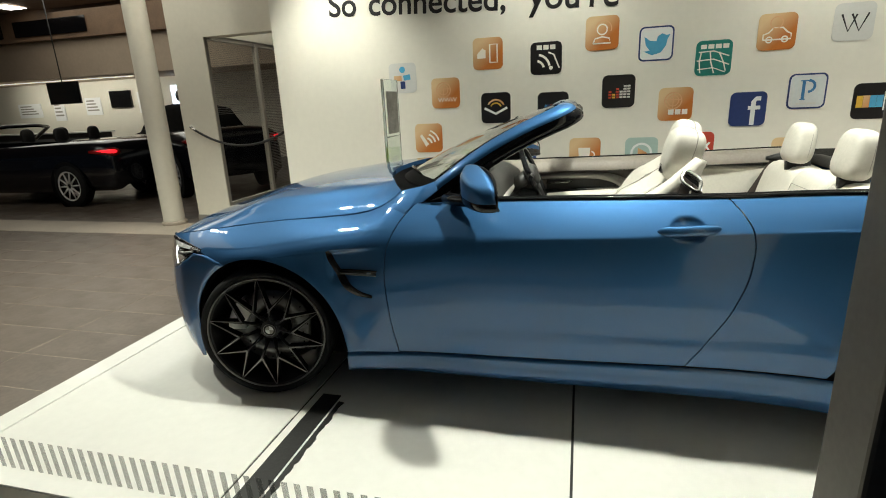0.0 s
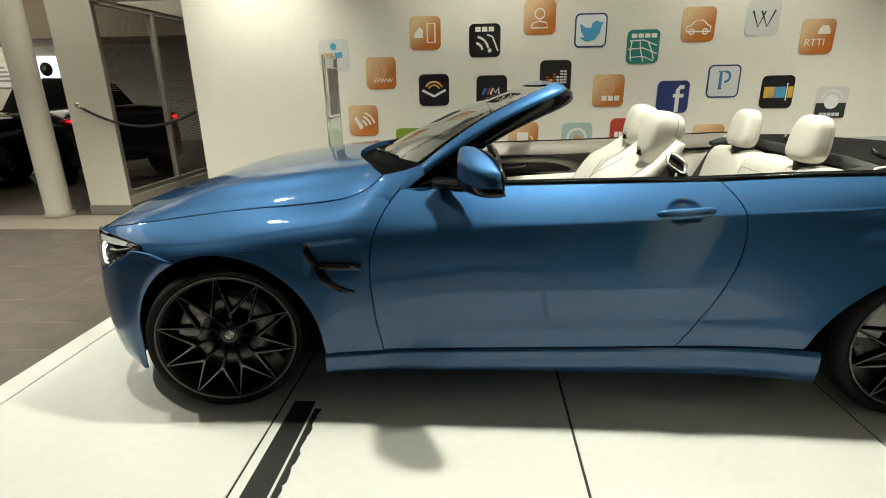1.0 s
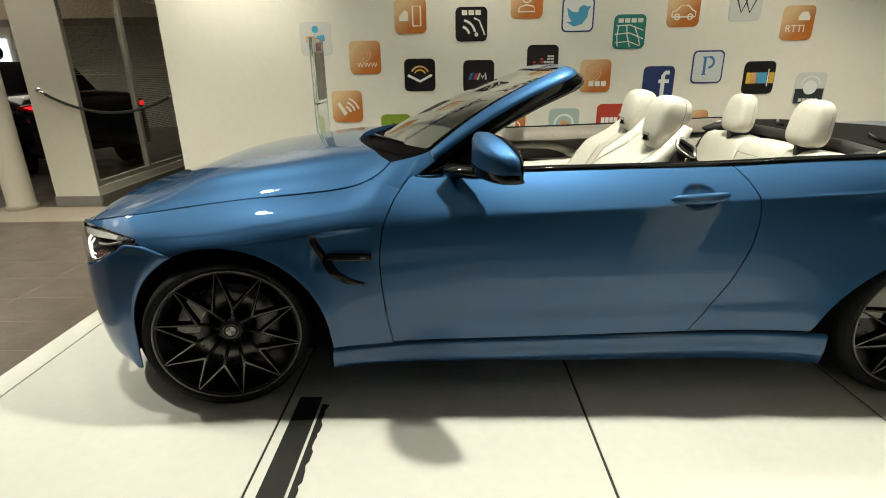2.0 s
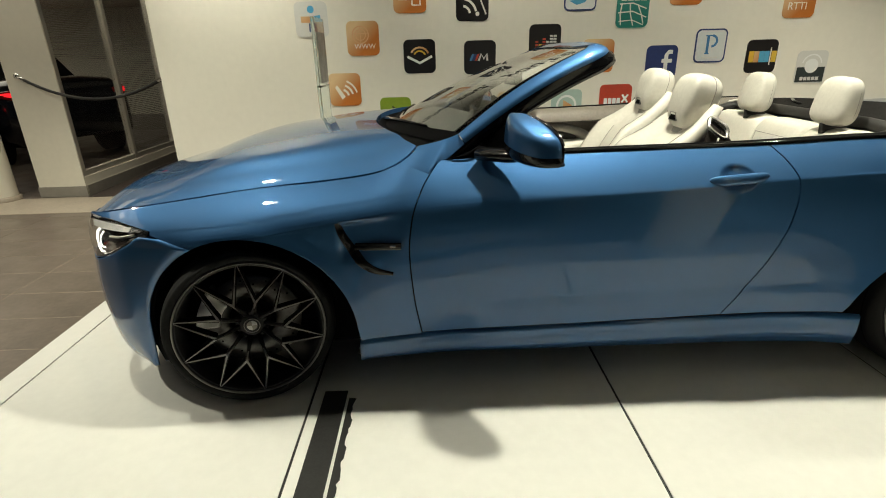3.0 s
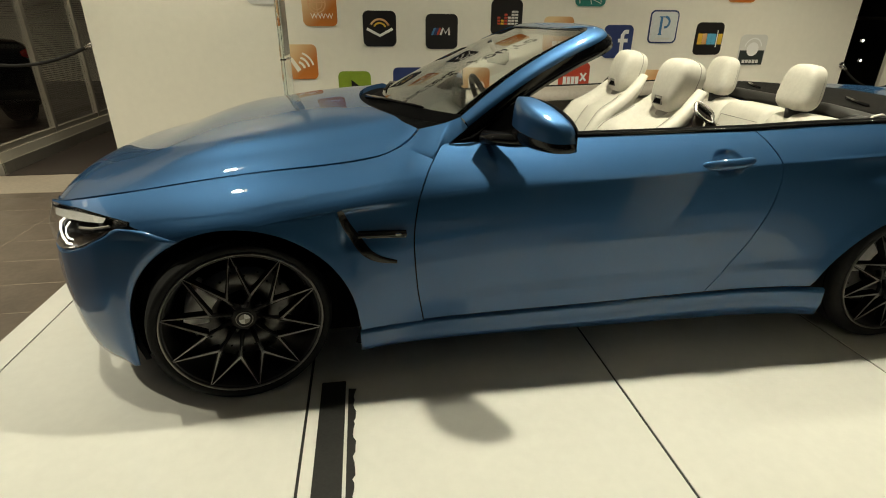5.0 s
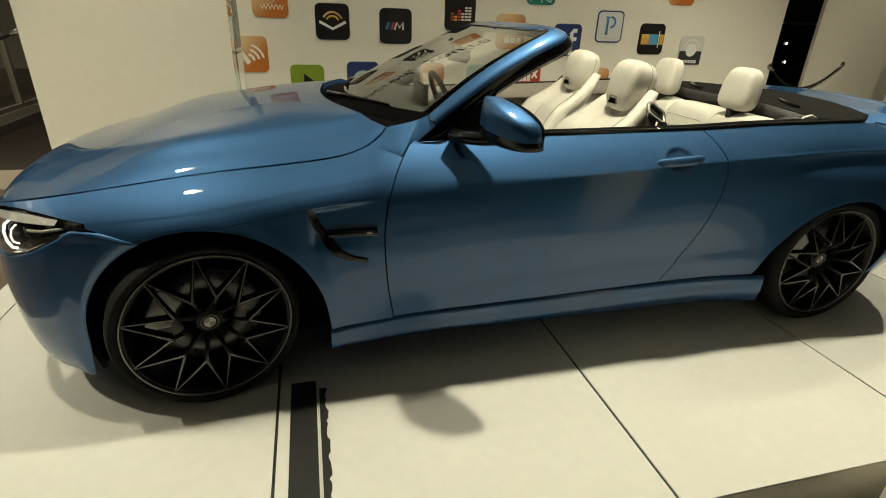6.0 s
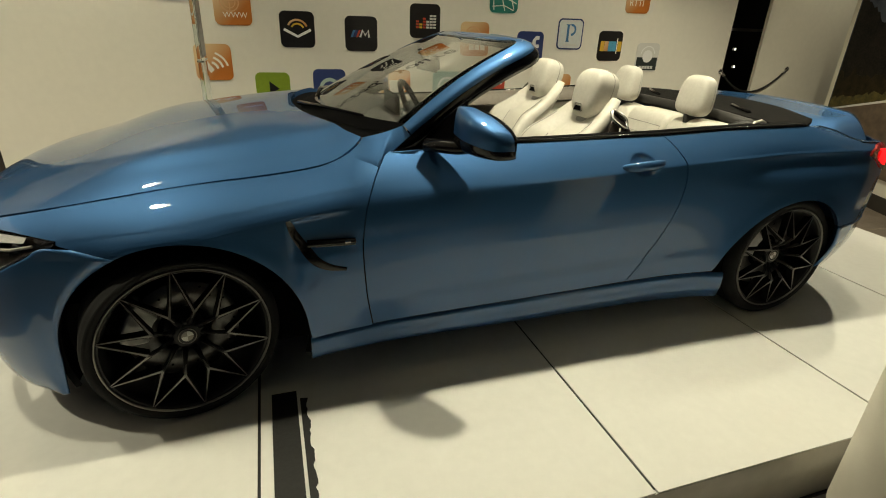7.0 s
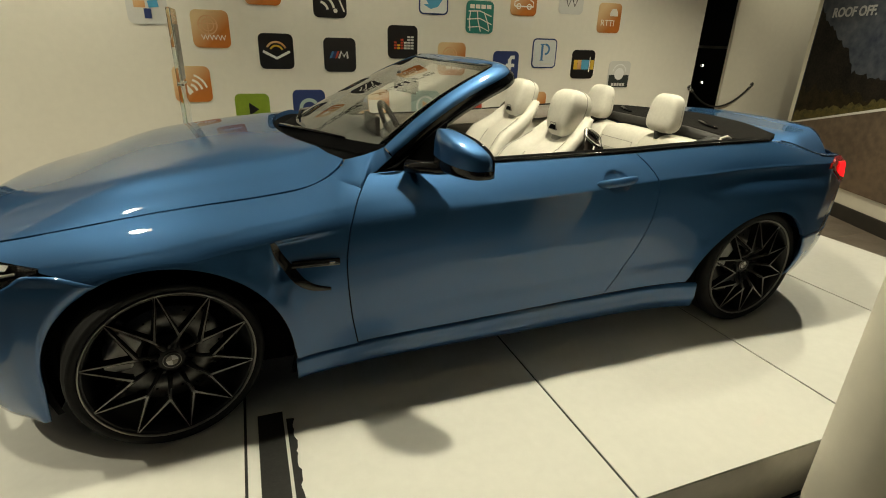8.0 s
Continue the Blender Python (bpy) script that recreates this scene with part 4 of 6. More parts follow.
s1 = next(k / 200 for k in range(200) if RX(k / 200) > 3.332)
rows = []
for s in frange(s1, 1, 30):
    r = []
    for i in range(17):
        z = lerp(0.502, 0.898, i / 16)
        p = Vector(tail(s, z))
        w = smooth01(1 - (s - s1) / 0.15)
        e = Vector(skin(3.333, z))
        r.append(p + w * (e - Vector(tail(s1, z))))
    rows.append(r)
for r in rows[::-1][1:]:
    rows.append([Vector((p.x, -p.y, p.z)) for p in r])
part("tail_panel", shell(rows, 0.01, (-1, 0, 0)), M_PAINT, car)
# rear bumper, flush with the wing and tail above it and tucked under below
rows = []
for k in frange(0, 1, 12)[:-1] + frange(1, 2, 30):
    r = []
    for i in range(19):
        z = lerp(0.195, 0.498, i / 18)
        tuck = 0.85 * max(0.0, 0.43 - z) ** 1.7 + 0.004 * smooth01((0.495 - z) / 0.02)
        if k < 1:
            p = Vector(skin(lerp(arch_rear(z), 3.333, k), z, -tuck))
        else:
            s_ = lerp(s1, 1, k - 1)
            w = smooth01(1 - (s_ - s1) / 0.15)
            p = Vector(tail(s_, z, -0.6 * tuck)) + w * (Vector(skin(3.333, z, -tuck)) - Vector(tail(s1, z, -0.6 * tuck)))
        r.append(p)
    rows.append(r)
for r in rows[::-1][1:]:
    rows.append([Vector((p.x, -p.y, p.z)) for p in r])
rb = part("rear_bumper", sheet(rows), M_PAINT, car)
solid(rb, 0.006, 0.0)
# tail lamps, wrapped round the corner


def lamp_face(k, f, out):
    """A place on the tail lamp: k from the flank round to the back, f from its foot up."""
    if k < 0.3:
        x = lerp(3.185, 3.333, k / 0.3)
        lo, hi = lerp(0.845, 0.765, smooth01(k / 0.3)), lerp(0.875, 0.898, smooth01(k / 0.2))
        return Vector(skin(x, lerp(lo, hi, f), out))
    s_ = lerp(s1, 0.66, (k - 0.3) / 0.7)
    lo = lerp(0.765, 0.745, (k - 0.3) / 0.7)
    hi = lerp(0.898, 0.862, (k - 0.3) / 0.7)
    z = lerp(lo, hi, f)
    w = smooth01(1 - (s_ - s1) / 0.15)
    return Vector(tail(s_, z, out * 0.7)) + w * (Vector(skin(3.333, z, out)) - Vector(tail(s1, z, out * 0.7)))


tl = part("tail_lamp", shell([[lamp_face(k, f, 0.010) for f in frange(0, 1, 8)] for k in frange(0, 1, 30)], 0.012, (-0.5, 1, 0)), M_REDD, car, "red tail lamp")
mirror_y(tl)
tg = part("lit_lens", sheet([[lamp_face(k, f, 0.0125 + 0.004 * math.sin(math.pi * (f - 0.2) / 0.62)) for f in frange(0.2, 0.82, 5)] for k in frange(0.14, 0.93, 24)]), M_RED, tl, "glowing red lens")
mirror_y(tg)
# boot lid with lip
rows = []
for u in frange(0, 1, 22):
    x = lerp(2.93, 3.55, u)
    half = spline([0, 0.3, 0.7, 0.9, 1.0], [0.72, 0.735, 0.700, 0.60, 0.50])(u)
    r = []
    for v in frange(-1, 1, 40):
        a = abs(v)
        z = spline([0, 0.25, 0.45, 0.75, 0.9, 1.0], [0.950, 0.978, 0.996, 1.003, 1.012, 0.987])(u) - 0.028 * a * a - (0.010 + 0.085 * smooth01((u - 0.1) / 0.5)) * max(0, (a - 0.80) / 0.20) ** 2
        r.append((x - 0.02 * 0 + 0.05 * (1 - a * a) * u, v * (half + 0.02), z))
    rows.append(r)
r2 = [(x + 0.012 - 0.004, y * 0.99, z - 0.03) for x, y, z in rows[-1]]
r3 = [(x - 0.006, y, 0.885) for x, y, z in r2]
part("boot_lid", sheet(rows + [r2, r3]), M_PAINT, car)
# filler between rear wing tops and the lid
rows = []
for x in frange(2.76, 3.32, 20):
    u = min(1, max(0, (x - 2.93) / 0.67))
    s0 = Vector(skin(x, ZB(x)))
    i0 = Vector((x, -0.735, 0.955 + 0.02 * (1 - u) - 0.075 * smooth01((x - 2.95) / 0.35)))
    m_ = (s0 + i0) / 2 + Vector((0, 0, 0.006))
    rows.append([s0, m_, i0, i0 + Vector((0, 0.05, -0.02))])
shoulder = rows
def on_shoulder(x, f):
    """A place on the shoulder, f of the way from the flank in to the lid."""
    r = shoulder[max(0, min(20, round((x - 2.76) / 0.028)))]
    return lerp(lerp(Vector(r[0]), Vector(r[1]), 2 * f) if f < 0.5 else Vector(r[1]), Vector(r[2]), max(0.0, 2 * f - 1)) + Vector((0, -0.001, 0.0015))


seam = part("boot_seam", tube([on_shoulder(2.956, 0.95), on_shoulder(2.984, 0.78), on_shoulder(3.012, 0.55), on_shoulder(3.040, 0.36), on_shoulder(3.068, 0.20), on_shoulder(3.096, 0.08)] + [Vector(skin(x, ZB(x) - 0.004, 0.0008)) for x in frange(3.13, 3.32, 10)], 0.0028, 6), M_GAP, car)
mirror_y(seam)
fl = part("wing_shoulder", sheet(rows), M_PAINT, car)
mirror_y(fl)

# ---- soft-top deck ----
rows = []
for x in frange(2.70, 3.0, 12):
    u = (x - 2.70) / 0.30
    rows.append([(x + 0.22 * (1 - abs(v) ** 1.6) * u, v * lerp(0.795, 0.665, u ** 1.6), 0.994 + 0.014 * u - 0.012 * v * v + 0.0012 * math.sin(9 * v)) for v in frange(-1, 1, 30)])
dk = part("roof_deck", sheet(rows), M_SOFT, car, "black folded roof cover panel")
solid(dk, 0.02)
for y in (-0.36, 0.36):
    part("deck_slot", tube([(2.80, y - 0.10, 1.0), (2.83, y, 1.006), (2.90, y + 0.12, 1.006)], 0.008, 8), M_BLACK, car)

# ---- wheels ----


bmh = lathe([(0.0, -0.0006), (0.0042, -0.0006), (0.0045, 0.0)], 10)
HOLE = bpy.data.meshes.new("drill_hole")
bmh.to_mesh(HOLE)
bmh.free()
HOLE.materials.append(M_GAP)


def wheel(at, tyre_r, width, side, steer=0.0, R=0.292):
    """A wheel whose outer face looks to -y, turned to the other side where side is 1."""
    w = new("wheel")
    w.parent = car
    w.empty_display_size = 0.1
    w.location = at
    w.rotation_euler = (0, 0, radians(steer) + (math.pi if side > 0 else 0))
    h = width / 2
    ty = part("tyre", lathe([(R - 0.012, -h + 0.016), (R + 0.004, -h + 0.006), (R + 0.015, -h - 0.002), (R + 0.032, -h - 0.003), (tyre_r - 0.014, -h + 0.004), (tyre_r - 0.004, -h + 0.016),
                             (tyre_r, -h + 0.034), (tyre_r, h - 0.034), (tyre_r - 0.010, h - 0.008), (R + 0.02, h), (R - 0.012, h - 0.02)], 72), M_TYRE, w, "low-profile black tyre")
    for k in range(3):
        d = -h + 0.055 + k * (width - 0.11) / 2
        part("groove", lathe([(tyre_r + 0.0008, d - 0.004), (tyre_r + 0.0012, d), (tyre_r + 0.0008, d + 0.004)], 72), M_GAP, ty)
    rim = part("rim", lathe([(R + 0.003, -h + 0.006), (R + 0.003, -h - 0.001), (R + 0.0005, -h - 0.0025), (R - 0.003, -h - 0.001), (R - 0.0042, -h + 0.004)], 72), M_RIMF, w, "machined grey rim lip")
    part("rim_well", lathe([(R - 0.0043, -h + 0.0042), (R - 0.0065, -h + 0.008), (R - 0.0115, -h + 0.010)], 72), M_RIMD, rim)
    part("barrel", lathe([(R - 0.0116, -h + 0.0102), (R - 0.018, -h + 0.020), (R - 0.030, -h + 0.06), (R - 0.036, h - 0.03), (R - 0.02, h)], 60), M_RIMD, rim)
    # ten star points: thin legs from each rim point to the two nodes beside it
    face, NODE = -h + 0.022, 0.450 * R
    for k in range(10):
        a0 = 2 * math.pi * k / 10 + 0.365
        bmf, bmd = bmesh.new(), bmesh.new()
        for sgn in (-1, 1):
            a1 = a0 + sgn * math.pi / 10
            at_ = a0 + sgn * 0.006
            tip = ((R - 0.004) * math.cos(at_), (R - 0.004) * math.sin(at_))
            node = (NODE * math.cos(a1), NODE * math.sin(a1))
            dx, dz = node[0] - tip[0], node[1] - tip[1]
            n = math.hypot(dx, dz)
            px, pz = -dz / n, dx / n
            for bm_, off, half0, half1, d1 in ((bmf, 0.0, 0.0015, 0.0028, 0.003), (bmd, 0.0032, 0.0030, 0.0075, 0.034)):
                rows_ = []
                for t in (0.0, 0.35, 0.7, 0.9, 1.0):
                    hw = lerp(half0, half1, t) + (0.0018 * ((t - 0.7) / 0.3) ** 2 if t > 0.7 else 0.0)
                    y_ = lerp(face - 0.0150, face - 0.036, t) + off
                    cx, cz = lerp(tip[0], node[0], t), lerp(tip[1], node[1], t)
                    rows_.append([(cx + px * hw, y_, cz + pz * hw), (cx - px * hw, y_, cz - pz * hw), (cx - px * hw * 0.8, y_ + d1, cz - pz * hw * 0.8), (cx + px * hw * 0.8, y_ + d1, cz + pz * hw * 0.8)])
                sheet(rows_, bm_, close=True)
        part("spoke", bmf, M_RIMF, rim, "machined spoke face", smooth=False)
        part("spoke_back", bmd, M_GAP, rim, smooth=False)
    # hub: star of links with bright knots, bolts, cap
    for k in range(10):
        a1 = 2 * math.pi * (k + 0.5) / 10 + 0.365
        c, s = math.cos(a1), math.sin(a1)
        part("link", tube([(NODE * c, face - 0.026, NODE * s), (0.72 * NODE * c, face - 0.006, 0.72 * NODE * s), (0.052 * c, face + 0.034, 0.052 * s)], [0.0085, 0.0075, 0.012], 8), M_RIMG, rim, "dark grey spoke root")
        part("knot", tube([(1.06 * NODE * c, face - 0.0366, 1.06 * NODE * s), (0.97 * NODE * c, face - 0.0370, 0.97 * NODE * s), (0.80 * NODE * c, face - 0.0220, 0.80 * NODE * s), (0.056 * c, face + 0.0225, 0.056 * s)], [0.0030, 0.0055, 0.0026, 0.0040], 8, flat=0.3), M_RIMF, rim)
    part("hub", lathe([(0.0, face + 0.026), (0.036, face + 0.027), (0.055, face + 0.034), (0.066, face + 0.05), (0.07, face + 0.09)], 32), M_RIMD, rim)
    for k in range(5):
        a1 = 2 * math.pi * k / 5 + 0.3
        part("wheel_bolt", lathe([(0.0, face + 0.026), (0.008, face + 0.026), (0.010, face + 0.034)], 10, centre=(0.054 * math.cos(a1), 0, 0.054 * math.sin(a1))), M_PLAST, rim)
    part("cap_ring", lathe([(0.0205, face + 0.022), (0.028, face + 0.0205), (0.031, face + 0.0235), (0.032, face + 0.03)], 32), M_RIMD, rim)
    part("cap_rim", lathe([(0.0285, face + 0.0203), (0.0300, face + 0.0198), (0.0312, face + 0.0225)], 32), M_GREY, rim)
    for k, mt in enumerate((M_CALI, M_GREY, M_CALI, M_GREY)):
        bm = bmesh.new()
        vs = [bm.verts.new((0, face + 0.0222, 0))] + [bm.verts.new((0.0205 * math.cos(t), face + 0.0222, 0.0205 * math.sin(t))) for t in frange(k * math.pi / 2, (k + 1) * math.pi / 2, 6)]
        bm.faces.new(vs)
        part("cap_quarter", bm, mt, rim, smooth=False)
    # brake
    part("brake_disc", lathe([(0.09, 0.012), (0.095, 0.004), (0.188, 0.004), (0.190, 0.008), (0.190, 0.03)], 60, centre=(0, -0.03, 0)), M_DISC, w, "drilled steel brake disc")
    if side < 0:
        for k in range(22):
            r, a1 = (0.172, 0.152)[k % 2], 2 * math.pi * k / 22
            ho = new("drill_hole", HOLE)
            ho.parent, ho.location = w, (r * math.cos(a1), -0.0262, r * math.sin(a1))
    cal = [(0.118 * math.cos(t), 0.118 * math.sin(t)) for t in frange(2.28, 3.12, 10)] + [(0.205 * math.cos(t), 0.205 * math.sin(t)) for t in frange(3.12, 2.28, 10)]
    part("brake_caliper", prism(cal, -0.072, 0.03), M_CALI, w, "grey brake caliper", smooth=False, bevel=0.008)
    return w


wheel((-0.028, -0.783, 0.322), 0.324, 0.258, -1, 14, 0.281)
wheel((-0.028, 0.783, 0.322), 0.324, 0.258, 1, 14, 0.281)
wheel((2.800, -0.745, 0.322), 0.324, 0.270, -1, 0, 0.270)
wheel((2.800, 0.745, 0.322), 0.324, 0.270, 1, 0, 0.270)

# ---- cabin ----
cabin_floor = part("cabin_floor", box(0.62, 2.72, -0.70, 0.70, 0.38, 0.43), M_DASH, car, smooth=False)
# dashboard
rows = []
for x, z in ((0.62, 0.985), (0.72, 0.995), (0.84, 0.985), (0.95, 0.955), (1.02, 0.915), (1.04, 0.86), (1.02, 0.78), (0.98, 0.66), (0.90, 0.45)):
    rows.append([(x + 0.03 * abs(v) ** 2, 0.73 * v, z + (0.035 * math.exp(-(((v - 0.5) / 0.22) ** 2)) if 0.7 < x < 1.03 and z > 0.85 else 0) - 0.02 * abs(v) ** 3) for v in frange(-1, 1, 36)])
part("dashboard", sheet(rows), M_DASH, car, "dark padded dashboard")
part("dash_trim", tube([(1.035, 0.70 * v, 0.83) for v in frange(-1, 1, 10)], 0.014, 8, flat=1.6), M_CALI, car, "silver dashboard trim")
part("display_screen", box(0.93, 0.955, -0.13, 0.13, 0.965, 1.055), M_SCREEN, car, "wide black display", smooth=False, bevel=0.004)
rows = [[(x, y, z) for y, z in ((-0.13, 0.45), (-0.13, zt - 0.02), (-0.11, zt), (0.11, zt), (0.13, zt - 0.02), (0.13, 0.45))] for x, zt in ((0.98, 0.72), (1.15, 0.68), (1.4, 0.66), (1.55, 0.73), (1.75, 0.74), (1.95, 0.72))]
part("centre_console", sheet(rows), M_DASH, car, smooth=False, bevel=0.01)
part("gear_lever", tube([(1.30, 0, 0.66), (1.29, 0, 0.72), (1.28, 0, 0.75)], [0.012, 0.014, 0.022], 10), M_BLACK, car)
# steering wheel
sw = new("steering_wheel")
sw.parent = car
sw.location = (1.16, 0.37, 0.905)
sw.rotation_euler = (0, radians(-24), 0)
part("rim_ring", tube([(0, 0.178 * math.cos(t), 0.178 * math.sin(t)) for t in frange(0, 2 * math.pi * 35 / 36, 35)], 0.016, 10, closed=True), M_BLACK, sw, "thick black steering wheel rim")
part("airbag_pad", lathe([(0.0, 0.03), (0.05, 0.028), (0.068, 0.01), (0.06, -0.04), (0, -0.05)], 20, axis="x"), M_DASH, sw)
for a in (0.0, math.pi, -math.pi / 2):
    part("spoke", tube([(0, 0.05 * math.cos(a), 0.05 * math.sin(a)), (0, 0.17 * math.cos(a), 0.17 * math.sin(a))], 0.014, 8, flat=1.0), M_DASH, sw)
part("column_stalk", tube([(-0.03, 0, 0), (-0.16, 0, -0.02)], 0.045, 12), M_DASH, sw)

# far and near door linings
for s in (-1, 1):
    def side(d0, d1):
        return min(s * d0, s * d1), max(s * d0, s * d1)
    part("door_panel", box(0.95, 2.02, *side(0.742, 0.765), 0.715, 0.925), M_DOORC, car, "taupe upper door lining", smooth=False, bevel=0.008)
    part("door_recess", box(1.22, 1.68, *side(0.7385, 0.745), 0.725, 0.815), M_DASH, car, "dark recess behind the armrest", smooth=False, bevel=0.003)
    sweep = [curve([0, 0.3, 0.55, 0.8, 1.0], k) for k in ([1.17, 1.40, 1.58, 1.72, 1.80], [0.834, 0.843, 0.836, 0.790, 0.715], [0.016, 0.020, 0.024, 0.028, 0.030])]
    part("armrest_sweep", sheet([[(sweep[0](t) + n * 0.7 * sweep[2](t) * smooth01((t - 0.5) / 0.4), s * (0.740 - d), sweep[1](t) + n * sweep[2](t)) for n, d in ((-1.0, 0.0), (-0.85, 0.022), (0.0, 0.032), (0.7, 0.022), (1.0, 0.0))] for t in frange(0, 1, 28)]), M_LEATG, car, "pale taupe sweep of the door armrest")
    part("door_pocket", box(0.95, 2.02, *side(0.725, 0.765), 0.43, 0.712), M_LEATH, car, "cream lower door lining", smooth=False, bevel=0.01)
    part("door_armrest", sheet([[(x, s * (0.742 - d * math.sin(math.pi * (0.12 + 0.80 * (x - 1.15) / 0.75))), z + 0.05 * (x - 1.5)) for d, z in ((0.0, 0.66), (0.075, 0.67), (0.085, 0.715), (0.07, 0.740), (0.0, 0.755))] for x in frange(1.15, 1.90, 14)]), M_LEATH, car, "cream door armrest")
    part("trim_strip", tube([(x, s * 0.738, 0.874 + 0.006 * (x - 1.0)) for x in frange(1.02, 1.98, 12)], 0.006, 8), M_SILV, car, "brushed silver strip")
    part("pull_handle", tube([(1.22, s * 0.738, 0.79), (1.25, s * 0.712, 0.795), (1.36, s * 0.712, 0.80), (1.39, s * 0.738, 0.805)], 0.008, 8), M_SILV, car, "silver inner door handle")
    part("rear_side_panel", box(2.045, 2.66, *side(0.69, 0.765), 0.45, 0.90), M_LEATH, car, "cream rear side panel", smooth=False, bevel=0.02)
    part("side_panel_top", box(2.03, 2.70, *side(0.685, 0.765), 0.902, 0.955), M_DASH, car, "dark side panel top", smooth=False, bevel=0.012)
    part("speaker_grille", lathe([(0.0, -0.004), (0.036, -0.004), (0.042, 0.0), (0.042, 0.01)], 24, centre=(2.13, s * 0.688, 0.825)), M_DASH, car, "round dark speaker grille")


def rounded(w, h, n=3.2, k=28, top=0.0):
    """A rounded outline of (y, z), w wide and h high; top: how much narrower it is above."""
    pts = []
    for i in range(k):
        t = 2 * math.pi * i / k
        c, s = math.cos(t), math.sin(t)
        y = math.copysign(abs(c) ** (2 / n), c) * w / 2
        z = math.copysign(abs(s) ** (2 / n), s) * h / 2
        pts.append((y * (1 - top * (z / h + 0.5)), z))
    return pts


def pad(name, w, h, d, at, tilt, material, parent, label="", n=3.2, top=0.0, crown=0.3, rings=5):
    bm = cushion(rounded(w, h, n, 32, top), d, None, rings, crown)
    bm.transform(Matrix.Translation(at) @ Matrix.Rotation(radians(tilt), 4, "Y") @ Matrix.Translation((-d / 2, 0, 0)))
    return part(name, bm, material, parent, label)


def egg(hx, hy, hz, e=0.72, taper=0.0, n=36, m=24, flat=None):
    """A soft padded form, half sizes hx, hy, hz; taper: how much narrower it is below; flat: how square it is seen from above."""
    g = flat or e
    rows = []
    for i in range(m + 1):
        la = -math.pi / 2 + math.pi * i / m
        cl, sl_ = max(0.0, math.cos(la)), math.sin(la)
        r = []
        for k in range(n + 1):
            a = 2 * math.pi * k / n
            c, s_ = math.cos(a), math.sin(a)
            z = math.copysign(abs(sl_) ** e, sl_)
            w = 1 - taper * 0.5 * (1 - z)
            r.append((w * hx * math.copysign(abs(c) ** g, c) * cl ** e, w * hy * math.copysign(abs(s_) ** g, s_) * cl ** e, hz * z))
        rows.append(r)
    bm = sheet(rows)
    bmesh.ops.remove_doubles(bm, verts=bm.verts, dist=1e-5)
    return bm


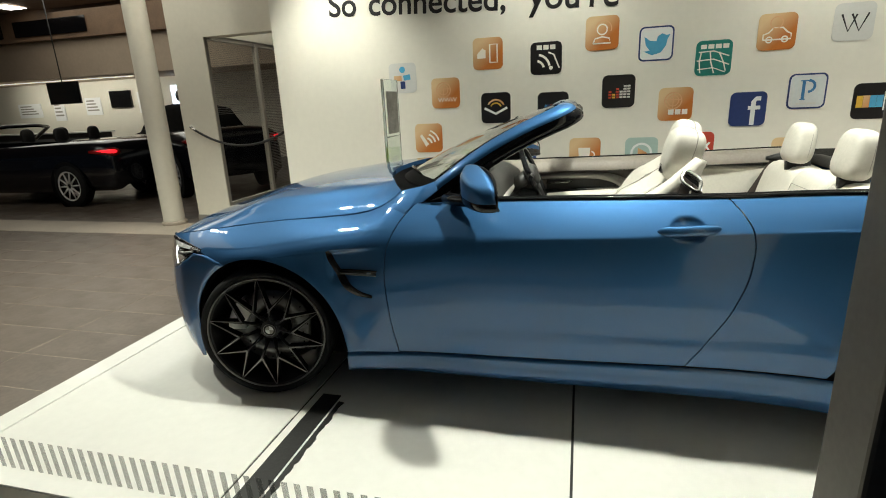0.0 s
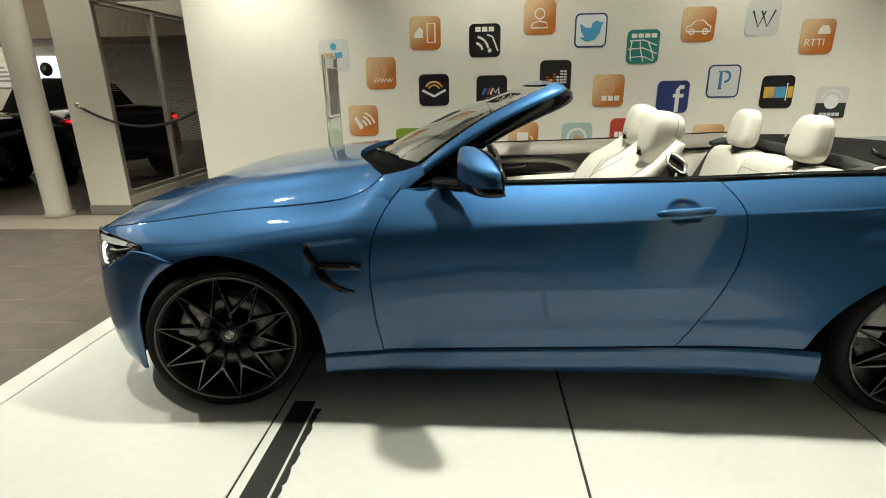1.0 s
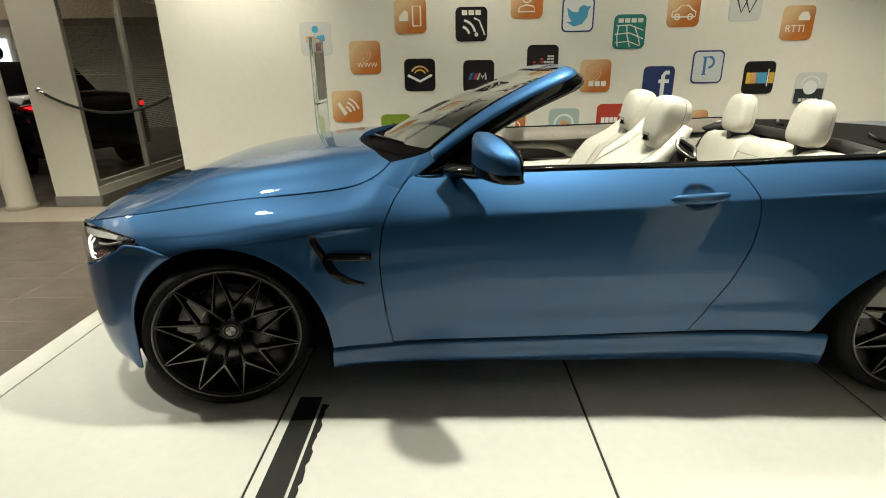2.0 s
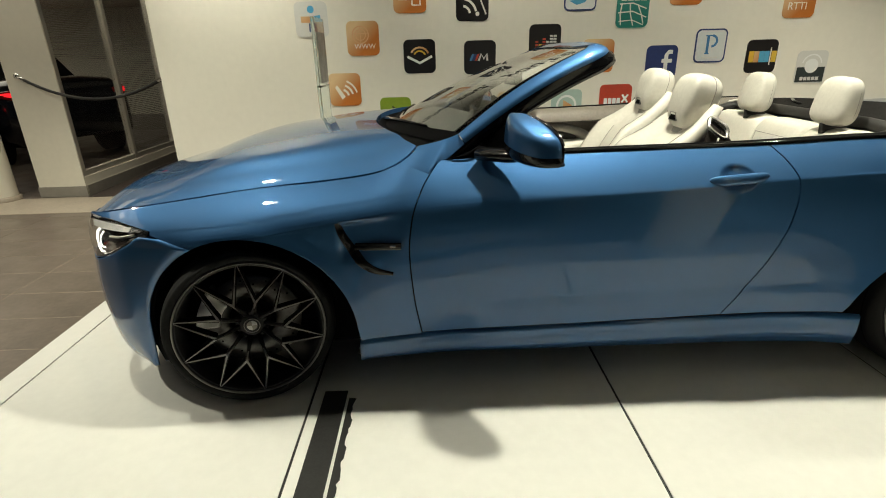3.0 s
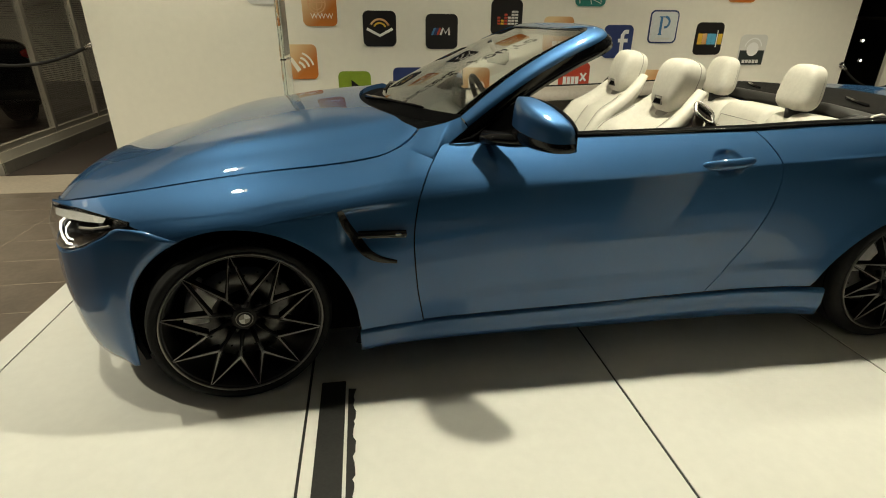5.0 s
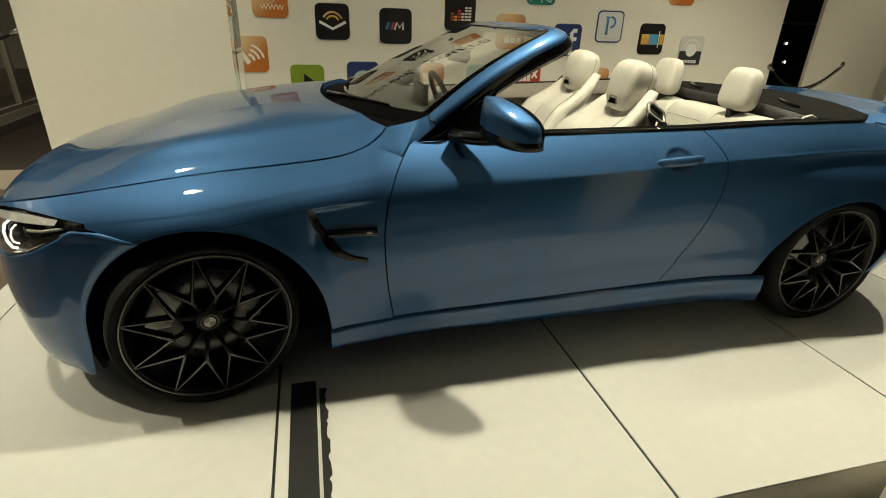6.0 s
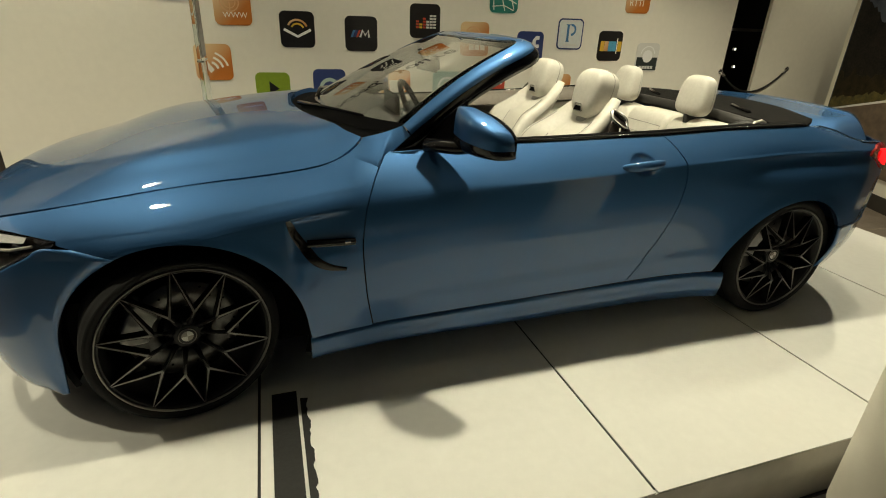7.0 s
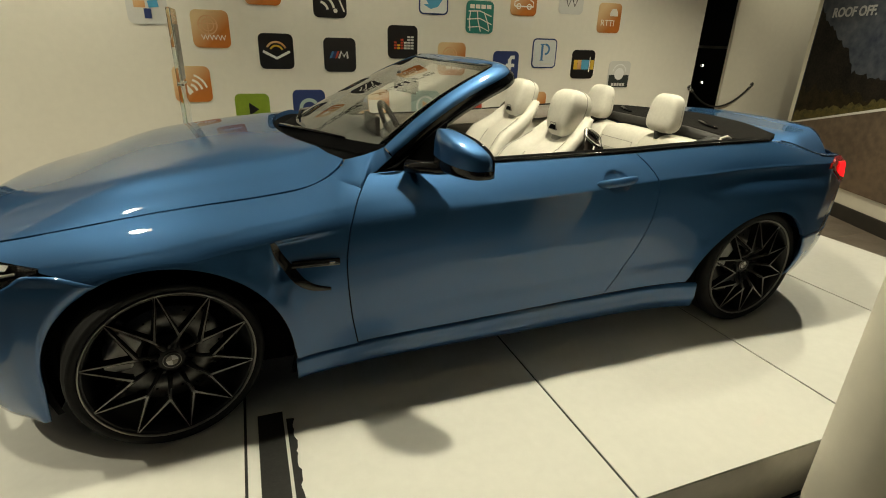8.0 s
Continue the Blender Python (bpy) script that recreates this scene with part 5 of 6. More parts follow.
def front_seat(y, back):
    s = new("front_seat")
    s.parent = car
    s.location = (back, y, 0)
    s["label"] = "cream leather sports seat with tall backrest"
    T = 24

    def along(base, up, fwd=0.0, side=0.0):
        a = radians(T)
        return Vector((base[0] + up * math.sin(a) - fwd * math.cos(a), base[1] + side, base[2] + up * math.cos(a) + fwd * math.sin(a)))
    b = (1.585, 0.0, 0.478)
    WU = spline([0, 0.2, 0.34, 0.44, 0.52, 0.60, 0.67], [0.245, 0.258, 0.246, 0.224, 0.204, 0.178, 0.135])
    MID = spline([0, 0.2, 0.38, 0.46, 0.54, 0.67], [-0.01, -0.015, -0.025, -0.060, -0.092, -0.118])
    HALF = spline([0, 0.2, 0.40, 0.50, 0.58, 0.67], [0.070, 0.066, 0.058, 0.050, 0.042, 0.026])
    WING = spline([0, 0.2, 0.36, 0.46, 0.56, 0.67], [0.085, 0.088, 0.078, 0.060, 0.044, 0.02])

    def ring(u, grow=0.0, n=44):
        r = []
        for k in range(n):
            a = 2 * math.pi * k / n
            c, s_ = math.cos(a), math.sin(a)
            yy = math.copysign(abs(c) ** 0.62, c)
            f = math.copysign(abs(s_) ** 0.62, s_)
            edge = smooth01((abs(yy) - 0.40) / 0.50)
            groove = 0.008 * math.exp(-(((abs(yy) - 0.47) / 0.035) ** 2)) if f > 0 else 0.0
            fw = MID(u) + (HALF(u) + grow) * f + WING(u) * edge - groove
            r.append(along(b, u + 0.03, fw, (WU(u) + grow) * yy))
        return r
    bm = sheet([ring(u) for u in frange(0, 0.67, 36)], None, close=True)
    vs = list(bm.verts)
    bm.faces.new(vs[:44])
    bm.faces.new(vs[-44:])
    part("backrest", bm, M_LEATH, s)
    pad("seat_cushion", 0.50, 0.52, 0.16, (1.36, 0, 0.53), 84, M_LEATH, s)
    # seams of the centre panel and the collar
    for d in (-1, 1):
        pts = [along(b, u + 0.03, MID(u) + HALF(u) * 0.97 + 0.002, d * WU(u) * 0.44) for u in frange(0.05, 0.40, 12)]
        part("seam", tube(pts, 0.0016, 6), M_LEATD, s)
        pts = [along(b, u + 0.03, MID(u) + HALF(u) * 0.90 + WING(u) * 0.90, d * WU(u) * 0.80) for u in frange(0.10, 0.52, 16)]
        part("seam", tube(pts, 0.0016, 6), M_LEATD, s)
    # neck and deep headrest
    bm = egg(0.030, 0.050, 0.050)
    bm.transform(Matrix.Translation(along(b, 0.560, -0.062)) @ Matrix.Rotation(radians(T), 4, "Y"))
    part("neck_panel", bm, M_LEATG, s, "grey panel under the headrest")
    mt = Matrix.Translation(along(b, 0.684, -0.046)) @ Matrix.Rotation(radians(T - 10), 4, "Y")
    bm = egg(0.080, 0.108, 0.120, 0.68, 0.14, flat=0.44)
    bm.transform(mt)
    hr = part("headrest", bm, M_LEATH, s)
    loop = []
    for k in range(48):
        a = 2 * math.pi * k / 48
        z = math.copysign(abs(math.sin(a)) ** 0.68, math.sin(a))
        w = (1 - 0.07 * (1 - z)) * abs(math.cos(a)) ** 0.68
        loop.append(mt @ Vector((0.080 * w * 0.36, math.copysign(0.1085 * 0.985 * w, math.cos(a)), 0.1203 * z)))
    part("seam", tube(loop, 0.0020, 6, closed=True), M_LEATD, hr)
    bm = prism([(-0.034, -0.090), (0.034, -0.090), (0.024, -0.058), (-0.024, -0.058)], -0.0665, -0.035, plane="yz")
    bm.transform(mt)
    rec = part("headrest_recess", bm, M_MATT, hr, "dark recess in the headrest", smooth=False, bevel=0.003)
    bm = tube([(-0.0670 - 0.0030 * c, 0.034 * a, -0.074 + 0.017 * c) for a, c in ((-1, -1), (-0.72, 1), (0.72, 1), (1, -1))], 0.0028, 6, closed=True)
    bm.transform(mt)
    part("recess_rim", bm, M_LEATD, rec)
    # seat belt guide on the outer shoulder: silver loop with the webbing through it
    g = -1 if y < 0 else 1
    c = Vector((1.912, g * 0.222, 1.000))
    ax = Vector((0.72, g * 0.44, -0.53))
    up_ = Vector((0.010, -g * 0.022, 0.020))
    loop = [c + ax * (0.042 * math.copysign(abs(math.cos(a)) ** 0.6, math.cos(a))) + up_ * math.copysign(abs(math.sin(a)) ** 0.6, math.sin(a)) for a in frange(0, 2 * math.pi * 27 / 28, 27)]
    part("belt_guide", tube(loop, [0.0080 + 0.0065 * max(0.0, math.sin(a)) for a in frange(0, 2 * math.pi * 27 / 28, 27)], 10, closed=True), M_SILV, s, "silver seat belt guide")
    bm = shell([[c + ax * 0.036 * a + up_ * b for b in (-0.95, 0.95)] for a in (-1, 1)], 0.005, (0, 0, -1))
    part("guide_slot", bm, M_MATT, s, "dark slot in the belt guide", smooth=False)
    part("guide_arm", tube([c + ax * 0.042 + Vector((0, 0, -0.004)), c + ax * 0.036 + Vector((-0.015, g * 0.012, -0.07)), c + ax * 0.030 + Vector((-0.035, g * 0.018, -0.16))], [0.012, 0.016, 0.018], 10), M_SILV, s, "silver guide arm")
    part("guide_foot", tube([c + Vector((0.0, -g * 0.065, -0.02)), c + Vector((-0.02, -g * 0.075, -0.14))], [0.030, 0.040], 12), M_LEATH, s)
    for k, o in enumerate((-0.020, 0.022)):
        e0, e1 = c + ax * (o - 0.023) + Vector((0, 0, 0.006)), c + ax * (o + 0.023) + Vector((0, 0, -0.006 * k))
        d0 = Vector((-0.050 + 0.015 * k, g * 0.020, -0.17))
        fr = Vector((0.006, g * 0.018, -0.010)) if k else Vector((0, g * 0.014, -0.004))
        bm = sheet([[e0 + fr, e1 + fr], [e0 + fr + d0 * 0.5 + Vector((0.004, 0, 0)), e1 + fr + d0 * 0.5], [e0 + fr + d0, e1 + fr + d0]])
        solid(part("belt_strap", bm, M_BELT, s, "dark brown belt webbing", smooth=False), 0.003)
    return s


front_seat(-0.37, -0.03)
front_seat(0.37, 0.10)

rs = new("rear_bench")
rs.parent = car
rs["label"] = "cream leather rear bench with two headrests"
BP = [(2.40, 0.50), (2.425, 0.58), (2.455, 0.70), (2.485, 0.82), (2.505, 0.885), (2.520, 0.920), (2.542, 0.942), (2.575, 0.950), (2.66, 0.945), (2.68, 0.90), (2.66, 0.50)]
for y0, y1 in ((-0.64, -0.175), (-0.171, 0.171), (0.175, 0.64)):
    mid = abs(y0 + y1) < 0.01
    rows = []
    for v in frange(0, 1, 18):
        e = 0.012 * (abs(2 * v - 1) ** 10) + (0.0 if mid else 0.010 * (2 * v - 1) ** 2)
        rows.append([(x + e * (1 if x < 2.6 else 0), lerp(y0, y1, v), z - (e if z > 0.9 else 0)) for x, z in (BP if not mid else [(2.476, 0.792)] + BP[3:9] + [(2.66, 0.79)])])
    bm = sheet(rows, None, close=True)
    n = len(rows[0])
    vs = list(bm.verts)
    bm.faces.new(vs[:n])
    bm.faces.new(vs[-n:])
    part("armrest_hatch" if mid else "rear_backrest", bm, M_LEATH, rs)
part("hatch_opening", box(2.50, 2.62, -0.17, 0.17, 0.52, 0.789), M_MATT, rs, "dark opening under the centre hatch", smooth=False)
loop = [(2.5045 + 0.10 * 0 - 0.30 * (0.868 - z) - 0.004, yy, z) for yy, z in ((-0.14, 0.815), (0.14, 0.815), (0.145, 0.875), (-0.145, 0.875))]
part("seam", tube(loop, 0.0018, 6, closed=True), M_LEATD, rs)
for y in (-0.33, 0.33):
    pad("rear_cushion", 0.56, 0.46, 0.16, (2.30, y, 0.545), 82, M_LEATH, rs, n=4)
    mt = Matrix.Translation((2.570, y * 0.92, 1.066)) @ Matrix.Rotation(radians(8), 4, "Y")
    bm = egg(0.052, 0.093, 0.107, 0.60, -0.20, flat=0.56)
    bm.transform(mt)
    hr = part("rear_headrest", bm, M_LEATH, rs)
    loop = []
    for k in range(48):
        a = 2 * math.pi * k / 48
        z = math.copysign(abs(math.sin(a)) ** 0.60, math.sin(a))
        w = (1 + 0.10 * (1 - z)) * abs(math.cos(a)) ** 0.60
        loop.append(mt @ Vector((0.050 * w * 0.35, math.copysign(0.0925 * 0.985 * w, math.cos(a)), 0.1043 * z)))
    part("seam", tube(loop, 0.0018, 6, closed=True), M_LEATD, hr)
    part("headrest_post", tube([(2.578, y * 0.92, 0.93), (2.574, y * 0.92, 0.975)], 0.026, 12, flat=2.4), M_DASH, rs)
    sy = -1 if y < 0 else 1
    part("belt_outlet", tube([(2.52, sy * 0.60, 0.952), (2.60, sy * 0.615, 0.966), (2.66, sy * 0.62, 0.962)], [0.020, 0.036, 0.022], 12, flat=0.6), M_PLAST, rs, "black belt outlet cover")
    part("belt_strap", prism([(2.36, 0.60), (2.405, 0.60), (2.585, 0.955), (2.545, 0.96)], sy * 0.605 - 0.002, sy * 0.605 + 0.002), M_BELT, rs, "dark belt webbing", smooth=False)
    part("outlet_loop", tube([(2.60, sy * 0.665, 0.950), (2.625, sy * 0.66, 0.985), (2.67, sy * 0.655, 0.992), (2.71, sy * 0.655, 0.975)], 0.007, 8), M_LEATH, rs, "pale belt loop")
part("parcel_edge", tube([(2.66, -0.70, 0.955), (2.70, -0.35, 0.968), (2.70, 0.35, 0.968), (2.66, 0.70, 0.955)], 0.03, 10), M_DASH, rs)

# ---- icons on the wall ----
def shaded_print(name, low, high):
    """A printed colour that fades from the lower right to the upper left."""
    m = mat(name, low, 0.4)
    nt = m.node_tree
    tc, sp_, ad, mr, mx = (nt.nodes.new(k) for k in ("ShaderNodeTexCoord", "ShaderNodeSeparateXYZ", "ShaderNodeMath", "ShaderNodeMapRange", "ShaderNodeMix"))
    nt.links.new(tc.outputs["Object"], sp_.inputs[0])
    ad.operation = "SUBTRACT"
    nt.links.new(sp_.outputs["Z"], ad.inputs[0])
    nt.links.new(sp_.outputs["X"], ad.inputs[1])
    mr.inputs["From Min"].default_value, mr.inputs["From Max"].default_value = -0.10, 0.17
    nt.links.new(ad.outputs[0], mr.inputs["Value"])
    mx.data_type = "RGBA"
    mx.inputs[6].default_value, mx.inputs[7].default_value = (*low, 1), (*high, 1)
    nt.links.new(mr.outputs["Result"], mx.inputs[0])
    nt.links.new(mx.outputs[2], nt.nodes["Principled BSDF"].inputs["Base Color"])
    return m


M_ORANGE = shaded_print("icon_orange", (0.50, 0.160, 0.025), (0.74, 0.54, 0.30))
M_ICONB = mat("icon_black", (0.014, 0.012, 0.012), 0.35, vary=0.3, vscale=4)
M_ICONW = mat("icon_white", (0.80, 0.80, 0.79), 0.4, vary=0.03, vscale=4)
M_ICONG = mat("icon_grey", (0.66, 0.65, 0.62), 0.4, vary=0.05, vscale=4)
M_LINE = mat("icon_line", (0.86, 0.82, 0.74), 0.5, vary=0.03, vscale=9)
M_PALE = mat("icon_pale_orange", (0.72, 0.42, 0.22), 0.5, vary=0.08, vscale=9)
M_BLUE = mat("icon_blue", (0.06, 0.20, 0.42), 0.4, vary=0.1, vscale=4)
M_SKY = mat("icon_sky_blue", (0.10, 0.38, 0.62), 0.4, vary=0.1, vscale=4)
M_NAVY = mat("icon_navy", (0.03, 0.05, 0.17), 0.4, vary=0.2, vscale=4)
M_TEAL = mat("icon_teal", (0.03, 0.24, 0.20), 0.4, vary=0.15, vscale=4)
M_LTEAL = mat("icon_pale_teal", (0.42, 0.54, 0.50), 0.4, vary=0.1, vscale=4)
M_GREEN = mat("icon_green", (0.24, 0.34, 0.03), 0.4, vary=0.15, vscale=4)
M_RED2 = mat("icon_red", (0.50, 0.06, 0.03), 0.4, vary=0.15, vscale=4)
M_DKGREY = mat("icon_dark_grey", (0.035, 0.045, 0.045), 0.4, vary=0.2, vscale=4)
M_YEL = mat("icon_yellow", (0.70, 0.45, 0.05), 0.4, vary=0.1, vscale=4)
WALLY = 2.24


def plate(w, h, r, y0, y1, cx=0.0, cz=0.0):
    pts = []
    for qx, qz, a in ((1, 1, 0), (-1, 1, 90), (-1, -1, 180), (1, -1, 270)):
        for k in range(6):
            t = radians(a + 18 * k)
            pts.append((cx + qx * (w / 2 - r) + r * math.cos(t), cz + qz * (h / 2 - r) + r * math.sin(t)))
    return prism(pts, y0, y1)


def stroke(pts, w, y=-0.0075):
    """A flat painted line of width w through (x, z) points."""
    bm = bmesh.new()
    n = len(pts)
    L, R = [], []
    for i, (x, z) in enumerate(pts):
        a, b = pts[max(0, i - 1)], pts[min(n - 1, i + 1)]
        dx, dz = b[0] - a[0], b[1] - a[1]
        d = math.hypot(dx, dz) or 1
        L.append(bm.verts.new((x - dz / d * w / 2, y, z + dx / d * w / 2)))
        R.append(bm.verts.new((x + dz / d * w / 2, y, z - dx / d * w / 2)))
    for i in range(n - 1):
        bm.faces.new((L[i], L[i + 1], R[i + 1], R[i]))
    return bm


def arc(cx, cz, r, a0, a1, n=12, sq=1.0):
    return [(cx + r * math.cos(radians(a)), cz + sq * r * math.sin(radians(a))) for a in frange(a0, a1, n)]


def icon(x, z, material, label, glyphs=(), rim=None, size=0.284, w=None):
    ob = thing("wall_icon", label, "wall sign", (x, WALLY - 0.001, z), "icons on the display wall")
    ww = w or size
    if rim:
        part("border", plate(ww, size, 0.045, -0.004, 0.0), rim, ob, smooth=False)
        part("tile_face", plate(ww - 0.026, size - 0.026, 0.035, -0.0055, -0.0042), material, ob, smooth=False)
    else:
        part("tile_face", plate(ww, size, 0.045, -0.005, 0.0), material, ob, smooth=False)
    for k, g in enumerate(glyphs):
        if g[0] == "line":
            part("glyph", stroke(g[1], g[2], -0.0075 - 0.0003 * k), g[3], ob, smooth=False)
        elif g[0] == "blob":
            part("glyph", prism(g[1], -0.0076 - 0.0003 * k, -0.0062), g[2], ob, smooth=False)
    return ob


def lettering(text, size, at, material, parent=None, rz=0.0, tilt=0.0, label="", name="lettering", bold=0.0, xs=1.0):
    cu = bpy.data.curves.new(name, "FONT")
    cu.body, cu.size, cu.extrude, cu.offset = text, size, 0.001, bold
    tmp = bpy.data.objects.new("tmp", cu)
    scene.collection.objects.link(tmp)
    dg = bpy.context.evaluated_depsgraph_get()
    me = bpy.data.meshes.new_from_object(tmp.evaluated_get(dg))
    bpy.data.objects.remove(tmp)
    me.transform(Matrix.Rotation(radians(tilt), 4, "Y") @ Matrix.Rotation(math.pi / 2, 4, "X") @ Matrix.Diagonal((xs, 1, 1, 1)))
    me.materials.clear()
    me.materials.append(material)
    ob = new(name, me)
    ob.location, ob.rotation_euler = at, (0, 0, rz)
    if parent is not None:
        ob.parent = parent
    if label:
        tagged(ob, label, "lettering")
    return ob


def bars(x0, x1, z0, z1, material, n=3):
    """Plain blocks in place of a word."""
    out = []
    w = (x1 - x0) / n
    for k in range(n):
        a = x0 + w * k + w * 0.08
        b = a + w * 0.80
        out.append(("blob", [(a, z0), (b, z0), (b, z1), (a, z1)], material))
    return out


GLOBE = [("line", arc(-0.02, 0.03, 0.07, 0, 360, 24), 0.010, M_PALE), ("line", [(-0.02, 0.10), (-0.02, -0.04)], 0.008, M_PALE),
         ("line", arc(-0.02, 0.03, 0.045, 90, 270, 10), 0.008, M_PALE), ("line", arc(-0.02, 0.03, 0.045, -90, 90, 10), 0.008, M_PALE), ("line", [(-0.085, 0.04), (0.045, 0.04)], 0.008, M_PALE)]
CARG = [("line", [(-0.10, -0.06), (-0.10, -0.02), (-0.06, -0.005), (-0.03, 0.03), (0.04, 0.03), (0.075, -0.005), (0.105, -0.02), (0.105, -0.06), (-0.10, -0.06)], 0.012, M_LINE),
        ("line", arc(-0.055, -0.06, 0.022, 0, 360, 14), 0.011, M_LINE), ("line", arc(0.06, -0.06, 0.022, 0, 360, 14), 0.011, M_LINE)]
icon(0.57, 1.785, M_ORANGE, "orange square wall icon with a car and phone outline",
     [("line", [(0.02, -0.08), (0.02, 0.08), (0.09, 0.08), (0.09, -0.08), (0.02, -0.08)], 0.014, M_LINE), ("blob", [(-0.10, -0.04), (-0.02, -0.04), (-0.02, 0.03), (-0.05, 0.05), (-0.10, 0.0)], M_LINE)])
icon(1.112, 1.71, M_ICONB, "black square wall icon with white radio arcs",
     bars(-0.09, 0.09, 0.075, 0.115, M_LINE, 3) + [("line", arc(-0.09, -0.09, 0.07, 10, 80, 8), 0.020, M_LINE), ("line", arc(-0.09, -0.09, 0.125, 12, 78, 8), 0.020, M_LINE), ("line", [(0.02, 0.05), (0.07, 0.03), (0.12, -0.09)], 0.014, M_LINE), ("blob", arc(0.045, -0.085, 0.018, 0, 324, 9), M_LINE)])
icon(1.60, 1.89, M_ORANGE, "orange square wall icon with a round figure outline",
     [("line", arc(0, 0.03, 0.042, 0, 360, 20), 0.012, M_LINE), ("line", [(-0.075, -0.085), (-0.06, -0.045), (0, -0.03), (0.06, -0.045), (0.075, -0.085), (-0.075, -0.085)], 0.012, M_LINE), ("line", arc(0.01, 0.035, 0.068, -20, 200, 16), 0.009, M_PALE)])
icon(2.055, 1.772, M_ICONW, "white square wall icon with a blue swoosh and dark border",
     [("blob", [(-0.10, -0.06), (-0.05, -0.055), (-0.085, -0.01), (-0.10, 0.06), (-0.05, 0.025), (0.0, 0.02), (0.01, 0.06), (0.045, 0.08), (0.08, 0.065), (0.11, 0.07), (0.09, 0.035), (0.08, -0.02), (0.04, -0.075), (-0.03, -0.095)], M_SKY)], rim=M_NAVY)
icon(2.522, 1.626, M_TEAL, "teal square wall icon with white curved grid lines",
     bars(-0.11, 0.12, 0.075, 0.11, M_LINE, 4) + [("line", [(-0.12, 0.05), (0.0, 0.055), (0.12, 0.01)], 0.010, M_LINE), ("line", [(-0.13, -0.02), (0.0, -0.01), (0.125, -0.06)], 0.010, M_LINE), ("line", [(-0.12, -0.09), (0.0, -0.08), (0.10, -0.12)], 0.008, M_LINE),
      ("line", [(-0.10, 0.05), (-0.11, -0.03), (-0.10, -0.12)], 0.010, M_LINE), ("line", [(-0.03, 0.055), (-0.02, -0.03), (0.01, -0.125)], 0.010, M_LINE), ("line", [(0.04, 0.045), (0.08, -0.04), (0.10, -0.11)], 0.010, M_LINE)])
icon(2.983, 1.80, M_ORANGE, "orange square wall icon with a car outline", CARG + [("line", arc(-0.01, 0.07, 0.045, 0, 360, 16), 0.009, M_PALE)])
icon(3.52, 1.835, M_ICONG, "pale grey square wall icon with crossed dark strokes",
     [("line", [(-0.09, 0.06), (-0.035, -0.07), (0.015, 0.055)], 0.014, M_ICONB), ("line", [(-0.02, 0.06), (0.04, -0.07), (0.095, 0.06)], 0.014, M_ICONB)])
rt = icon(4.0, 1.675, M_ORANGE, "orange square wall icon with a car symbol and letters", [("blob", [(0.0, 0.02), (0.10, 0.02), (0.10, 0.05), (0.075, 0.09), (0.025, 0.09), (0.0, 0.05)], M_LINE)])
lettering("RTTI", 0.085, (-0.105, -0.0066, -0.075), M_LINE, rt, name="letters")
ww = icon(0.145, 1.448, M_ORANGE, "orange square wall icon with a globe and letters", GLOBE)
lettering("WWW", 0.060, (-0.078, -0.0066, -0.085), M_LINE, ww, name="letters")
icon(0.640, 1.288, M_ICONB, "black square wall icon with a white chevron and orange arcs",
     [("line", [(-0.11, 0.0), (0.0, -0.055), (0.11, 0.0)], 0.022, M_ICONW), ("line", arc(0, -0.01, 0.085, 25, 150, 12), 0.016, M_ORANGE), ("line", arc(0, -0.01, 0.055, 25, 150, 10), 0.014, M_YEL)])
icon(1.18, 1.268, M_ICONB, "black square wall icon with slanted coloured stripes",
     [("blob", [(-0.095, -0.028), (-0.075, -0.028), (-0.05, 0.03), (-0.07, 0.03)], M_BLUE), ("blob", [(-0.072, -0.028), (-0.05, -0.028), (-0.025, 0.03), (-0.047, 0.03)], M_NAVY), ("blob", [(-0.047, -0.028), (-0.028, -0.028), (-0.004, 0.03), (-0.022, 0.03)], M_RED2), ("line", [(-0.012, -0.028), (0.012, 0.028), (0.034, -0.012), (0.062, 0.028), (0.066, -0.028)], 0.018, M_ICONG)])
EQ = []
for k, (n, m_) in enumerate(((3, M_RED2), (2, M_YEL), (4, M_RED2), (3, M_ICONG), (5, M_ICONG), (5, M_ICONG))):
    for j in range(n):
        xx, zz = -0.085 + 0.032 * k, -0.06 + 0.024 * j
        EQ.append(("blob", [(xx, zz), (xx + 0.026, zz), (xx + 0.026, zz + 0.016), (xx, zz + 0.016)], m_))
icon(1.76, 1.388, M_ICONB, "black square wall icon with coloured level bars", EQ)
icon(2.247, 1.256, M_ORANGE, "orange square wall icon with a pale globe and word bars", GLOBE + bars(-0.06, 0.11, -0.09, -0.045, M_LINE, 3))
icon(2.83, 1.19, M_NAVY, "navy square wall icon with a white hooked stroke",
     [("line", [(0.095, 0.085), (0.06, 0.085), (0.04, 0.06), (0.04, -0.135)], 0.036, M_ICONW), ("line", [(0.0, 0.01), (0.095, 0.01)], 0.032, M_ICONW)])
